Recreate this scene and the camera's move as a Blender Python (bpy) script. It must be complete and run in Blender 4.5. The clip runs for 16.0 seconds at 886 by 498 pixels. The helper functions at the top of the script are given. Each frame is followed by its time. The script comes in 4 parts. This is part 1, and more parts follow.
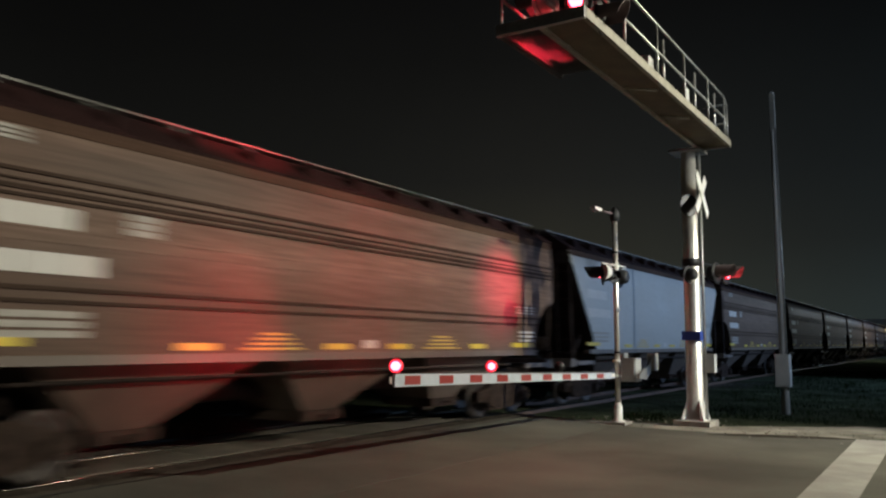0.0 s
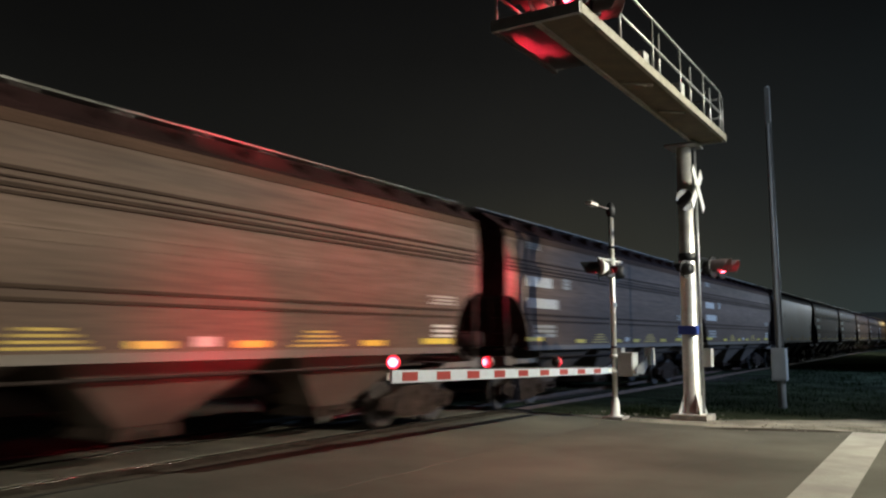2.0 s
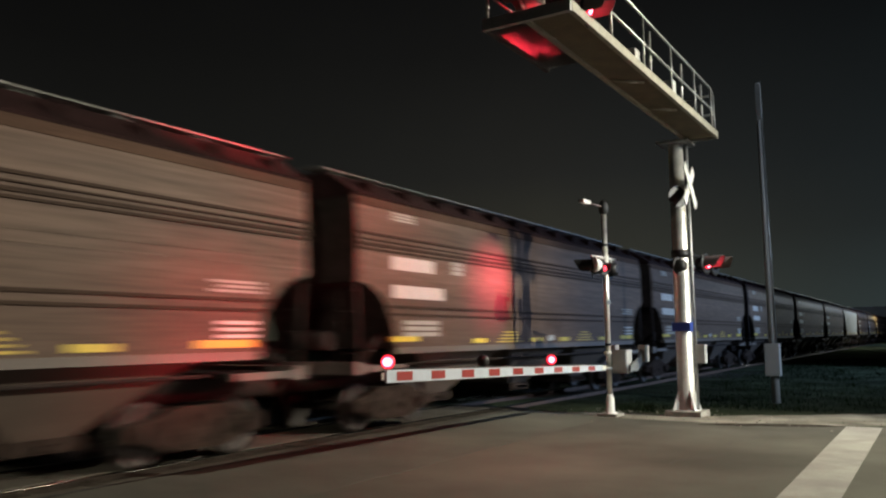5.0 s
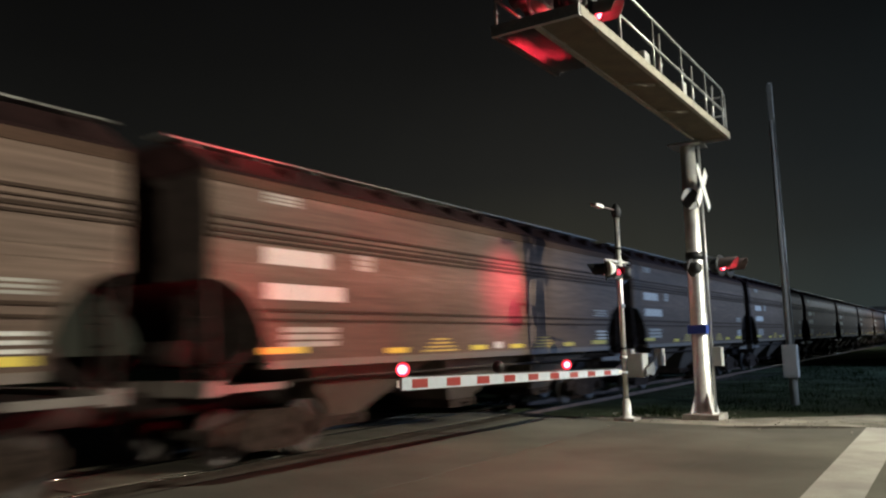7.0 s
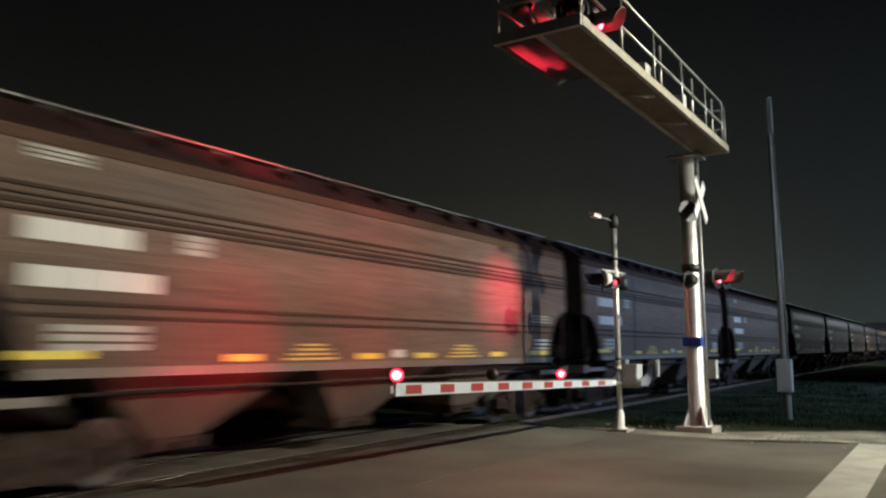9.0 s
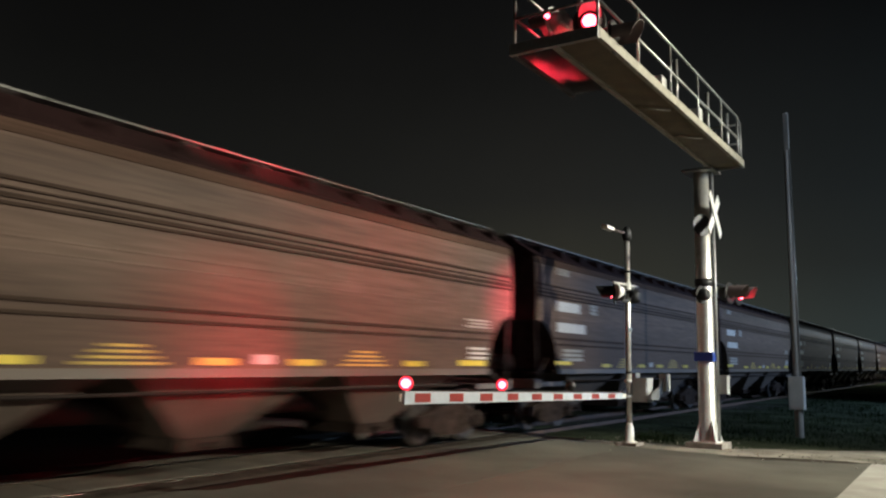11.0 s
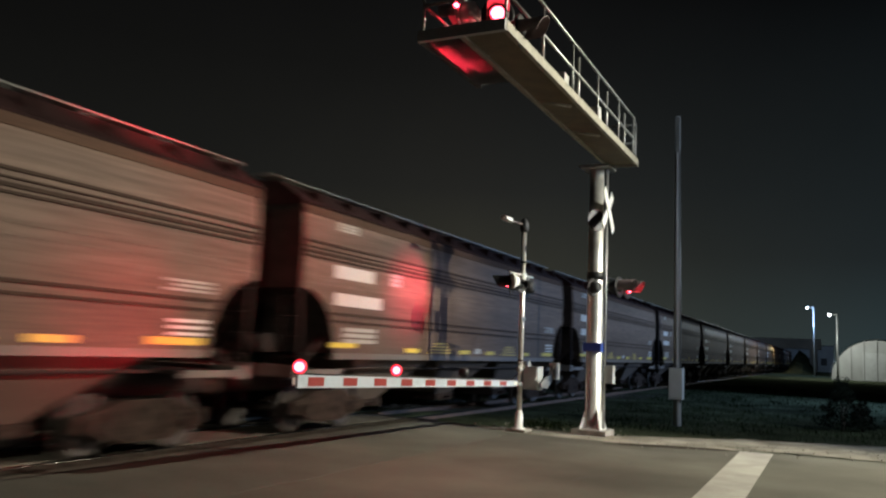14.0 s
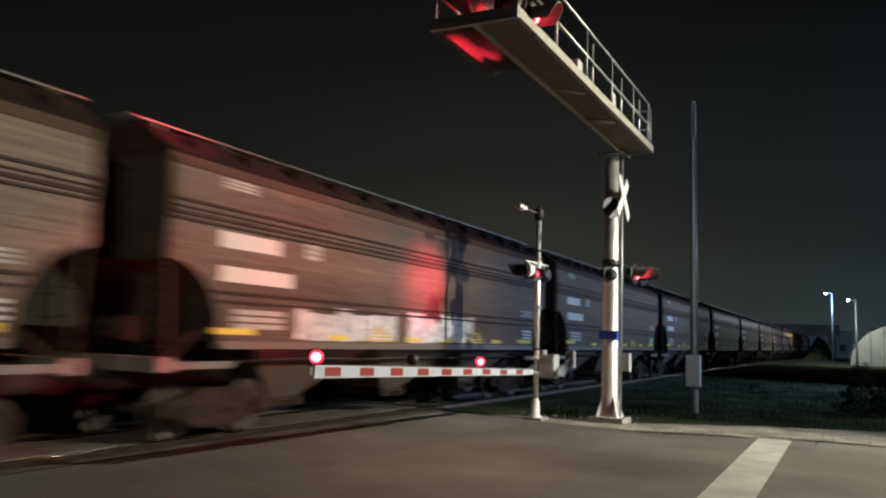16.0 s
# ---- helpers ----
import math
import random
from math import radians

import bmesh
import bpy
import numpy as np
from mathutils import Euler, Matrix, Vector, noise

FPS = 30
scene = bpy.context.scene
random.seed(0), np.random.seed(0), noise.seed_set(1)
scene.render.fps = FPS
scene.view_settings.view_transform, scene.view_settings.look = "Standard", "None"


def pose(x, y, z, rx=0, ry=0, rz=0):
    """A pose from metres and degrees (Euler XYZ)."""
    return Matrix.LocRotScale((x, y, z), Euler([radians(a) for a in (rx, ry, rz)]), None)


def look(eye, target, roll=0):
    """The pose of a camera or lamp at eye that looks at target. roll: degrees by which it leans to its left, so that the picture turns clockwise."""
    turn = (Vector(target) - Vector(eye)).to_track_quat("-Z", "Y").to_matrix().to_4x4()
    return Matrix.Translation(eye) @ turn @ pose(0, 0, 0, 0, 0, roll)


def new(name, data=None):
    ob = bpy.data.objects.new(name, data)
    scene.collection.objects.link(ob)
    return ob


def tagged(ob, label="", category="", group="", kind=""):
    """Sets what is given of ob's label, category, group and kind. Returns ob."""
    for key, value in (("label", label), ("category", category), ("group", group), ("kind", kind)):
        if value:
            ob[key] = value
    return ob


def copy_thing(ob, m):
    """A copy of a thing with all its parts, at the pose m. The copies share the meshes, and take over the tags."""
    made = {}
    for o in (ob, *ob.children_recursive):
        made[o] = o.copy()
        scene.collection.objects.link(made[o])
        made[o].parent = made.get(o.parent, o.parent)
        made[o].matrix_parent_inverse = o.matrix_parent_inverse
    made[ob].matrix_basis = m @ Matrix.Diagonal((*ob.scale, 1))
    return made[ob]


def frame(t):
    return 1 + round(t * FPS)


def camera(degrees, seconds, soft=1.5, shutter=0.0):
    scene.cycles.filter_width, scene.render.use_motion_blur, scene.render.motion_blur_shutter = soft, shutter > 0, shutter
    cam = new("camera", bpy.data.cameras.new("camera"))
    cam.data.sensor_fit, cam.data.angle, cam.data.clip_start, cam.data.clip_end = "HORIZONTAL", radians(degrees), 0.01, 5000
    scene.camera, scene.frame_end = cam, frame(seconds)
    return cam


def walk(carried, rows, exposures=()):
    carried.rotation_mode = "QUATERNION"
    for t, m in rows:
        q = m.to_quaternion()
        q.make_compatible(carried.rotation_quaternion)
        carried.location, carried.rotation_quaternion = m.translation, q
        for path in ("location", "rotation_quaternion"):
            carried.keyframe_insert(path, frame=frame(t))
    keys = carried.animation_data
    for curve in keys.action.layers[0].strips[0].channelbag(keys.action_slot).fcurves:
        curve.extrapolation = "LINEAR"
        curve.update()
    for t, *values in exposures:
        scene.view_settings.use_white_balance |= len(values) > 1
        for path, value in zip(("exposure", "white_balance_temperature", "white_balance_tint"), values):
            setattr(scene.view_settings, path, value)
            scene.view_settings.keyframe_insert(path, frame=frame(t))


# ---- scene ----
# ---------------------------------------------------------------- camera
cam = camera(58.49, 16.0, soft=2.2, shutter=0.8)
EYE = (0.0, 0.0, 1.85)
TURNS = [
    (0, 32.57, 6.73, -0.33),
    (0.5, 32.12, 6.89, -0.07),
    (1, 31.92, 6.67, -0.42),
    (1.5, 32.45, 6.23, -0.03),
    (2, 32.36, 6.45, 0.07),
    (2.5, 32.24, 6.16, 0.25),
    (3, 31.76, 6.33, 0.15),
    (3.5, 31.55, 5.92, 0.45),
    (4, 31.64, 6.24, 0.61),
    (6.5, 32.77, 6.59, 1.08),
    (7, 33.00, 6.89, 1.61),
    (7.5, 32.73, 6.65, 1.00),
    (8, 32.78, 6.57, 1.20),
    (8.5, 32.48, 6.87, 0.77),
    (9, 32.62, 7.35, 0.33),
    (9.2, 33.10, 7.26, -0.04),
    (11.3, 33.12, 8.15, -1.22),
    (11.5, 31.93, 8.29, -1.03),
    (12, 28.81, 8.91, -1.56),
    (12.5, 27.12, 8.56, -1.68),
    (13, 26.62, 9.41, -1.54),
    (13.5, 26.35, 8.72, -1.97),
    (14, 25.83, 7.17, -2.40),
    (14.5, 26.84, 6.74, -1.85),
    (15, 27.58, 6.38, -1.73),
    (15.5, 27.23, 6.13, -1.47),
    (16, 26.97, 6.36, -1.90),
]
walk(cam, [(t, pose(*EYE, 90 + p, r, y)) for t, y, p, r in TURNS],
     exposures=[(0.0, -0.38), (0.5, -0.14), (1.0, 0.0), (16.0, 0.0)])

# ---------------------------------------------------------------- world and large lights
TRACK_X = -10.4
RAIL_Z = 0.08
CAR_L = 17.5
SPEED = 15.65
GAP0 = 2.404


def world():
    w = bpy.data.worlds.new("night")
    w.use_nodes = True
    nt = w.node_tree
    bg = nt.nodes["Background"]
    co = nt.nodes.new("ShaderNodeTexCoord")
    sep = nt.nodes.new("ShaderNodeSeparateXYZ")
    ramp = nt.nodes.new("ShaderNodeValToRGB")
    e = ramp.color_ramp.elements
    e[0].position, e[0].color = 0.0, (0.0420, 0.0410, 0.0280, 1)
    e[1].position, e[1].color = 0.50, (0.0027, 0.0027, 0.0031, 1)
    m = e.new(0.20)
    m.color = (0.0150, 0.0150, 0.0134, 1)
    m = e.new(0.34)
    m.color = (0.0078, 0.0078, 0.0073, 1)
    east = nt.nodes.new("ShaderNodeMapRange")
    east.inputs["From Min"].default_value, east.inputs["From Max"].default_value = -0.42, 0.05
    mix = nt.nodes.new("ShaderNodeMix")
    mix.data_type = "RGBA"
    ramp2 = nt.nodes.new("ShaderNodeValToRGB")
    f = ramp2.color_ramp.elements
    f[0].position, f[0].color = 0.0, (0.0250, 0.0390, 0.0420, 1)
    g = f.new(0.12)
    g.color = (0.0135, 0.0180, 0.0195, 1)
    f[2].position, f[2].color = 0.42, (0.0017, 0.0020, 0.0024, 1)
    n = nt.nodes.new("ShaderNodeTexNoise")
    n.inputs["Scale"].default_value, n.inputs["Detail"].default_value = 3.0, 4.0
    mul = nt.nodes.new("ShaderNodeMapRange")
    mul.inputs["To Min"].default_value, mul.inputs["To Max"].default_value = 0.75, 1.2
    nt.links.new(co.outputs["Generated"], sep.inputs[0])
    nt.links.new(co.outputs["Generated"], n.inputs["Vector"])
    nt.links.new(sep.outputs["Z"], ramp.inputs[0])
    nt.links.new(sep.outputs["Z"], ramp2.inputs[0])
    nt.links.new(sep.outputs["X"], east.inputs["Value"])
    nt.links.new(east.outputs[0], mix.inputs["Factor"])
    nt.links.new(ramp.outputs[0], mix.inputs["A"])
    nt.links.new(ramp2.outputs[0], mix.inputs["B"])
    nt.links.new(mix.outputs["Result"], bg.inputs["Color"])
    nt.links.new(n.outputs[0], mul.inputs["Value"])
    west = nt.nodes.new("ShaderNodeMapRange")
    west.inputs["From Min"].default_value, west.inputs["From Max"].default_value = -0.80, -0.40
    west.inputs["To Min"].default_value, west.inputs["To Max"].default_value = 0.62, 1.05
    nt.links.new(sep.outputs["X"], west.inputs["Value"])
    both = nt.nodes.new("ShaderNodeMath")
    both.operation = "MULTIPLY"
    nt.links.new(mul.outputs[0], both.inputs[0])
    nt.links.new(west.outputs[0], both.inputs[1])
    nt.links.new(both.outputs[0], bg.inputs["Strength"])
    scene.world = w


def lamp(name, kind, eye, target, watts, colour, size=0.1, angle=60, blend=0.5):
    d = bpy.data.lights.new(name, kind)
    d.energy, d.color = watts, colour
    if kind == "SPOT":
        d.spot_size, d.spot_blend, d.shadow_soft_size = radians(angle), blend, size
    elif kind == "POINT":
        d.shadow_soft_size = size
    ob = new(name, d)
    ob.matrix_world = look(eye, target)
    return ob


WARM = (1.0, 0.85, 0.77)
COOL = (0.38, 0.60, 1.0)
RED = (1.0, 0.03, 0.06)
world()
# head lamps added for an unseen vehicle, the street lamps beside and behind the viewer, unseen cool lamps by the line
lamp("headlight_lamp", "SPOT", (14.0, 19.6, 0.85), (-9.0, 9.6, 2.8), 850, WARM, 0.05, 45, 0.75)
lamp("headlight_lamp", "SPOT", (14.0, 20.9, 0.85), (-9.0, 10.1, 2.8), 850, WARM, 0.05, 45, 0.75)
lamp("street_lamp_light", "SPOT", (7.0, 19.2, 9.0), (-5.6, 9.4, 0.0), 14500, (1.0, 0.95, 0.77), 0.10, 92, 0.85)
lamp("street_lamp_light", "SPOT", (5.0, -11.0, 8.0), (-9.0, 2.6, 4.9), 9400, (1.0, 0.96, 0.76), 0.15, 35, 0.8)
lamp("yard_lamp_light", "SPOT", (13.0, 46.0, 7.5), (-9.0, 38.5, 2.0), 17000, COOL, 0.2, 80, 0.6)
# second cool lamp is added to brighten the line pole, railing and near cars
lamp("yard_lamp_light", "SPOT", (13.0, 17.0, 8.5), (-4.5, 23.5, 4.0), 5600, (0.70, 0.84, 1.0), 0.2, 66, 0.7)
lamp("far_lamp_light", "POINT", (-2.4, 138.0, 10.2), (0, 0, 0), 3600, COOL, 0.2)
lamp("far_lamp_light", "POINT", (0.2, 112.0, 8.4), (0, 0, 0), 3600, (0.92, 0.97, 0.9), 0.2)
# unseen lamp, added to light the backdrop wall beyond the bridge
lamp("far_lamp_light", "POINT", (-6.0, 204.0, 9.0), (0, 0, 0), 1300, COOL, 0.2)
lamp("far_lamp_light", "POINT", (-8.0, 152.0, 4.6), (0, 0, 0), 240, (1.0, 0.78, 0.36), 0.2)
# red beams that the crossing's own signals throw
lamp("signal_beam", "SPOT", (-7.12, 16.98, 3.42), (-8.85, 16.45, 3.12), 760, (1.0, 0.06, 0.13), 0.10, 74, 1.0)
lamp("gate_beam", "SPOT", (-6.66, 9.02, 1.62), (-8.9, 8.0, 1.95), 430, RED, 0.04, 72, 1.0)
lamp("gate_beam", "SPOT", (-6.66, 11.75, 1.56), (-8.9, 11.0, 1.7), 120, RED, 0.04, 80, 1.0)
lamp("gate_beam", "SPOT", (-6.66, 14.55, 1.48), (-8.9, 14.0, 1.4), 30, RED, 0.04, 84, 1.0)
lamp("cantilever_beam", "SPOT", (-5.75, 10.45, 6.85), (-9.6, 8.8, 5.75), 3000, RED, 0.06, 44, 1.0)
lamp("cantilever_beam", "SPOT", (-5.75, 11.35, 6.85), (-8.9, 10.6, 3.6), 290, RED, 0.06, 84, 1.0)
lamp("cantilever_glow", "SPOT", (-5.10, 10.9, 6.95), (-5.12, 11.0, 6.0), 900, RED, 0.05, 125, 0.5)


# ---------------------------------------------------------------- materials
def mat(name, colour, rough=0.6, metal=0.0, var=0.25, scale=2.0, fine=30.0, bump=0.1, dirt=None, dirt_amount=0.0,
        island=0.0, stretch=(1, 1, 1), emit=None, strength=0.0, coat=0.0, spec=0.5):
    m = bpy.data.materials.new(name)
    m.use_nodes = True
    nt = m.node_tree
    b = nt.nodes["Principled BSDF"]
    b.inputs["Roughness"].default_value, b.inputs["Metallic"].default_value = rough, metal
    if emit:
        b.inputs["Base Color"].default_value = (*colour, 1)
        b.inputs["Emission Color"].default_value = (*emit, 1)
        b.inputs["Emission Strength"].default_value = strength
        return m
    co = nt.nodes.new("ShaderNodeTexCoord")
    mp = nt.nodes.new("ShaderNodeMapping")
    mp.inputs["Scale"].default_value = stretch
    nt.links.new(co.outputs["Object"], mp.inputs[0])
    big = nt.nodes.new("ShaderNodeTexNoise")
    big.inputs["Scale"].default_value, big.inputs["Detail"].default_value = scale, 5.0
    small = nt.nodes.new("ShaderNodeTexNoise")
    small.inputs["Scale"].default_value, small.inputs["Detail"].default_value = fine, 3.0
    for n in (big, small):
        nt.links.new(mp.outputs[0], n.inputs["Vector"])
    r1 = nt.nodes.new("ShaderNodeMapRange")
    r1.inputs["From Min"].default_value, r1.inputs["From Max"].default_value = 0.3, 0.7
    r1.inputs["To Min"].default_value, r1.inputs["To Max"].default_value = 1 - var, 1 + var
    r2 = nt.nodes.new("ShaderNodeMapRange")
    r2.inputs["From Min"].default_value, r2.inputs["From Max"].default_value = 0.3, 0.7
    r2.inputs["To Min"].default_value, r2.inputs["To Max"].default_value = 1 - var * 0.6, 1 + var * 0.6
    nt.links.new(big.outputs[0], r1.inputs["Value"])
    nt.links.new(small.outputs[0], r2.inputs["Value"])
    mul = nt.nodes.new("ShaderNodeMath")
    mul.operation = "MULTIPLY"
    nt.links.new(r1.outputs[0], mul.inputs[0])
    nt.links.new(r2.outputs[0], mul.inputs[1])
    last = mul
    if island:
        info = nt.nodes.new("ShaderNodeObjectInfo")
        r3 = nt.nodes.new("ShaderNodeMapRange")
        r3.inputs["To Min"].default_value, r3.inputs["To Max"].default_value = 1 - island, 1 + island
        nt.links.new(info.outputs["Random"], r3.inputs["Value"])
        mul2 = nt.nodes.new("ShaderNodeMath")
        mul2.operation = "MULTIPLY"
        nt.links.new(mul.outputs[0], mul2.inputs[0])
        nt.links.new(r3.outputs[0], mul2.inputs[1])
        last = mul2
    vm = nt.nodes.new("ShaderNodeVectorMath")
    vm.operation = "SCALE"
    vm.inputs[0].default_value = colour
    nt.links.new(last.outputs[0], vm.inputs["Scale"])
    out = vm.outputs[0]
    if dirt:
        dn = nt.nodes.new("ShaderNodeTexNoise")
        dn.inputs["Scale"].default_value, dn.inputs["Detail"].default_value = scale * 0.6, 8.0
        mp2 = nt.nodes.new("ShaderNodeMapping")
        mp2.inputs["Scale"].default_value = (stretch[0] * 1.3, stretch[1] * 1.3, stretch[2] * 0.35)
        mp2.inputs["Location"].default_value = (3.1, 7.7, 1.3)
        nt.links.new(co.outputs["Object"], mp2.inputs[0])
        nt.links.new(mp2.outputs[0], dn.inputs["Vector"])
        dr = nt.nodes.new("ShaderNodeMapRange")
        dr.inputs["From Min"].default_value, dr.inputs["From Max"].default_value = 0.42, 0.68
        dr.inputs["To Max"].default_value = dirt_amount
        nt.links.new(dn.outputs[0], dr.inputs["Value"])
        mx = nt.nodes.new("ShaderNodeMix")
        mx.data_type = "RGBA"
        mx.inputs["B"].default_value = (*dirt, 1)
        nt.links.new(out, mx.inputs["A"])
        nt.links.new(dr.outputs[0], mx.inputs["Factor"])
        out = mx.outputs["Result"]
    nt.links.new(out, b.inputs["Base Color"])
    if bump:
        bp = nt.nodes.new("ShaderNodeBump")
        bp.inputs["Strength"].default_value, bp.inputs["Distance"].default_value = bump, 0.02
        nt.links.new(small.outputs[0], bp.inputs["Height"])
        nt.links.new(bp.outputs[0], b.inputs["Normal"])
    rr = nt.nodes.new("ShaderNodeMapRange")
    rr.inputs["To Min"].default_value, rr.inputs["To Max"].default_value = max(rough - 0.12, 0.04), min(rough + 0.12, 1)
    nt.links.new(big.outputs[0], rr.inputs["Value"])
    nt.links.new(rr.outputs[0], b.inputs["Roughness"])
    b.inputs["Coat Weight"].default_value = coat
    b.inputs["Specular IOR Level"].default_value = spec
    return m


M_ASPHALT = mat("asphalt", (0.140, 0.136, 0.116), 0.85, var=0.22, scale=0.35, fine=60, bump=0.35, dirt=(0.06, 0.057, 0.052), dirt_amount=0.5, spec=0.0)
M_PANEL = mat("crossing_concrete", (0.105, 0.095, 0.078), 0.9, var=0.3, scale=1.2, fine=40, bump=0.3, dirt=(0.10, 0.09, 0.08), dirt_amount=0.6, island=0.12, spec=0.0)
M_RUBBER = mat("rubber_seal", (0.03, 0.028, 0.026), 0.8, var=0.2)
M_GROUND = mat("dry_ground", (0.055, 0.066, 0.040), 0.95, var=0.5, scale=0.5, fine=9, bump=0.6, dirt=(0.028, 0.026, 0.020), dirt_amount=0.5, spec=0.0)
M_DIRT = mat("gravel_shoulder", (0.27, 0.25, 0.21), 0.95, var=0.35, scale=1.1, fine=35, bump=0.8, dirt=(0.08, 0.075, 0.06), dirt_amount=0.6, spec=0.0)
M_DIRTSHADE = mat("dirt_and_edge_shade", (0.055, 0.048, 0.04), 0.9, var=0.4, scale=4, fine=30, bump=0.5, spec=0.0)
M_BALLAST = mat("ballast_stone", (0.075, 0.07, 0.064), 0.9, var=0.4, scale=5, fine=40, bump=0.6, spec=0.0)
M_TIE = mat("creosote_timber", (0.06, 0.048, 0.038), 0.9, var=0.35, scale=3, fine=40)
M_RAIL = mat("rail_steel", (0.10, 0.06, 0.045), 0.7, metal=0.4, var=0.3)
M_RAILTOP = mat("worn_rail_head", (0.30, 0.28, 0.26), 0.2, metal=1.0, var=0.1, bump=0.02)
M_WHITE = mat("road_paint", (0.33, 0.32, 0.285), 0.75, var=0.14, scale=2.0, fine=25, bump=0.2, dirt=(0.22, 0.20, 0.18), dirt_amount=0.7)
M_GREY = mat("hopper_paint", (0.134, 0.092, 0.073), 0.6, var=0.36, scale=0.9, fine=8, bump=0.05, dirt=(0.066, 0.041, 0.029), dirt_amount=0.8, island=0.16, stretch=(1, 0.13, 2.0), spec=0.12)
M_LIGHTGREY = mat("pale_hopper_paint", (0.40, 0.42, 0.42), 0.5, var=0.10, scale=0.7, fine=8, bump=0.05, dirt=(0.32, 0.30, 0.28), dirt_amount=0.5, stretch=(1, 0.35, 1.2))
# red signal light on the roof is partly put into this base colour
M_ROOF = mat("sooty_reddened_roof_steel", (0.021, 0.0085, 0.0085), 0.8, var=0.4, scale=2.5, fine=20, bump=0.2, spec=0.15)
M_BOARD = mat("running_board_steel", (0.15, 0.145, 0.135), 0.6, metal=0.0, var=0.2, scale=3)
M_RIBSHADE = mat("shaded_rib_steel", (0.042, 0.026, 0.019), 0.7, var=0.25, scale=3, spec=0.1)
M_SILL = mat("side_sill_steel", (0.10, 0.074, 0.060), 0.5, var=0.2, scale=1.2, dirt=(0.12, 0.10, 0.08), dirt_amount=0.7, stretch=(1, 0.4, 1))
M_STEP = mat("step_sill_steel", (0.12, 0.10, 0.09), 0.6, var=0.3, scale=3)
# underframe grime, with the shade of car gaps and end recesses put in
M_UNDER = mat("underframe_grime_shade", (0.028, 0.020, 0.018), 0.85, var=0.4, scale=4, spec=0.15)
M_HOPPER = mat("hopper_chute_steel", (0.10, 0.072, 0.056), 0.75, var=0.3, scale=2, dirt=(0.07, 0.055, 0.045), dirt_amount=0.7)
M_TRUCK = mat("cast_truck_steel", (0.032, 0.023, 0.020), 0.9, var=0.7, scale=7, dirt=(0.05, 0.035, 0.026), dirt_amount=0.5, spec=0.03)
M_WHEEL = mat("wheel_steel", (0.036, 0.028, 0.024), 0.6, metal=0.4, var=0.3, scale=6)
M_LETTER = mat("white_lettering", (0.52, 0.515, 0.50), 0.5, var=0.08, scale=6, dirt=(0.5, 0.46, 0.42), dirt_amount=0.4)
M_DIM = mat("faded_lettering", (0.30, 0.285, 0.26), 0.6, var=0.25, scale=8)
M_CHORDSHADE = mat("shaded_chord_paint", (0.060, 0.035, 0.025), 0.7, var=0.4, scale=1.5, stretch=(1, 0.2, 1), spec=0.1)
M_YELLOW = mat("yellow_reflective_tape", (0.58, 0.44, 0.04), 0.45, var=0.2, scale=6)
M_AMBER = mat("faded_amber_lettering", (0.48, 0.33, 0.06), 0.6, var=0.35, scale=9, fine=40)
M_GRAFFITI = mat("pale_spray_paint", (0.46, 0.46, 0.46), 0.6, var=0.5, scale=4.5, fine=12)
M_GALV = mat("galvanised_steel", (0.34, 0.345, 0.34), 0.42, metal=0.55, var=0.14, scale=4, fine=25, bump=0.04)
M_ALU = mat("aluminium_paint", (0.74, 0.73, 0.69), 0.45, metal=0.0, var=0.12, scale=3, fine=20, bump=0.05)
M_CHAN = mat("dull_aluminium_channel", (0.25, 0.235, 0.19), 0.6, metal=0.2, var=0.22, scale=5, fine=30)
M_POLE = mat("bare_aluminium_pole", (0.78, 0.76, 0.71), 0.42, metal=0.78, var=0.10, scale=3, fine=20, bump=0.03)
M_DECK = mat("deck_plate", (0.12, 0.098, 0.062), 0.7, metal=0.2, var=0.25, scale=3)
M_GRATE = mat("steel_grating", (0.06, 0.06, 0.06), 0.7, metal=0.2, var=0.2)
M_BLACK = mat("black_enamel", (0.015, 0.015, 0.016), 0.5, var=0.1)
M_SIGNWHITE = mat("white_sign_sheeting", (0.80, 0.80, 0.77), 0.45, var=0.05)
M_BLUE = mat("blue_sign_sheeting", (0.03, 0.07, 0.36), 0.45, var=0.1)
M_ARMRED = mat("red_reflective_sheeting", (0.30, 0.038, 0.032), 0.4, var=0.08, scale=6)
M_ARMWHITE = mat("white_reflective_sheeting", (0.50, 0.575, 0.64), 0.4, var=0.06, scale=6)
M_CONC = mat("footing_concrete", (0.33, 0.31, 0.27), 0.9, var=0.25, scale=4, bump=0.4)
M_WOOD = mat("weathered_pole_timber", (0.44, 0.44, 0.44), 0.8, var=0.2, scale=3, fine=40, stretch=(3, 3, 0.2))
M_BOX = mat("grey_cabinet_enamel", (0.42, 0.43, 0.42), 0.5, var=0.1)
M_LEAF = mat("dark_leaf", (0.006, 0.010, 0.006), 0.7, var=0.5, scale=3, spec=0.15)
M_GRASS = mat("grass_blade", (0.017, 0.026, 0.011), 0.8, var=0.6, scale=0.7, fine=5, spec=0.0)
M_DOME = mat("pale_tank_sheet", (0.34, 0.345, 0.33), 0.6, var=0.12, scale=0.6)
M_BRIDGE = mat("bridge_concrete", (0.20, 0.20, 0.19), 0.9, var=0.2, scale=0.4)
M_RED = mat("lit_red_lens", (0.4, 0.01, 0.02), 0.3, emit=(1.0, 0.085, 0.12), strength=16)
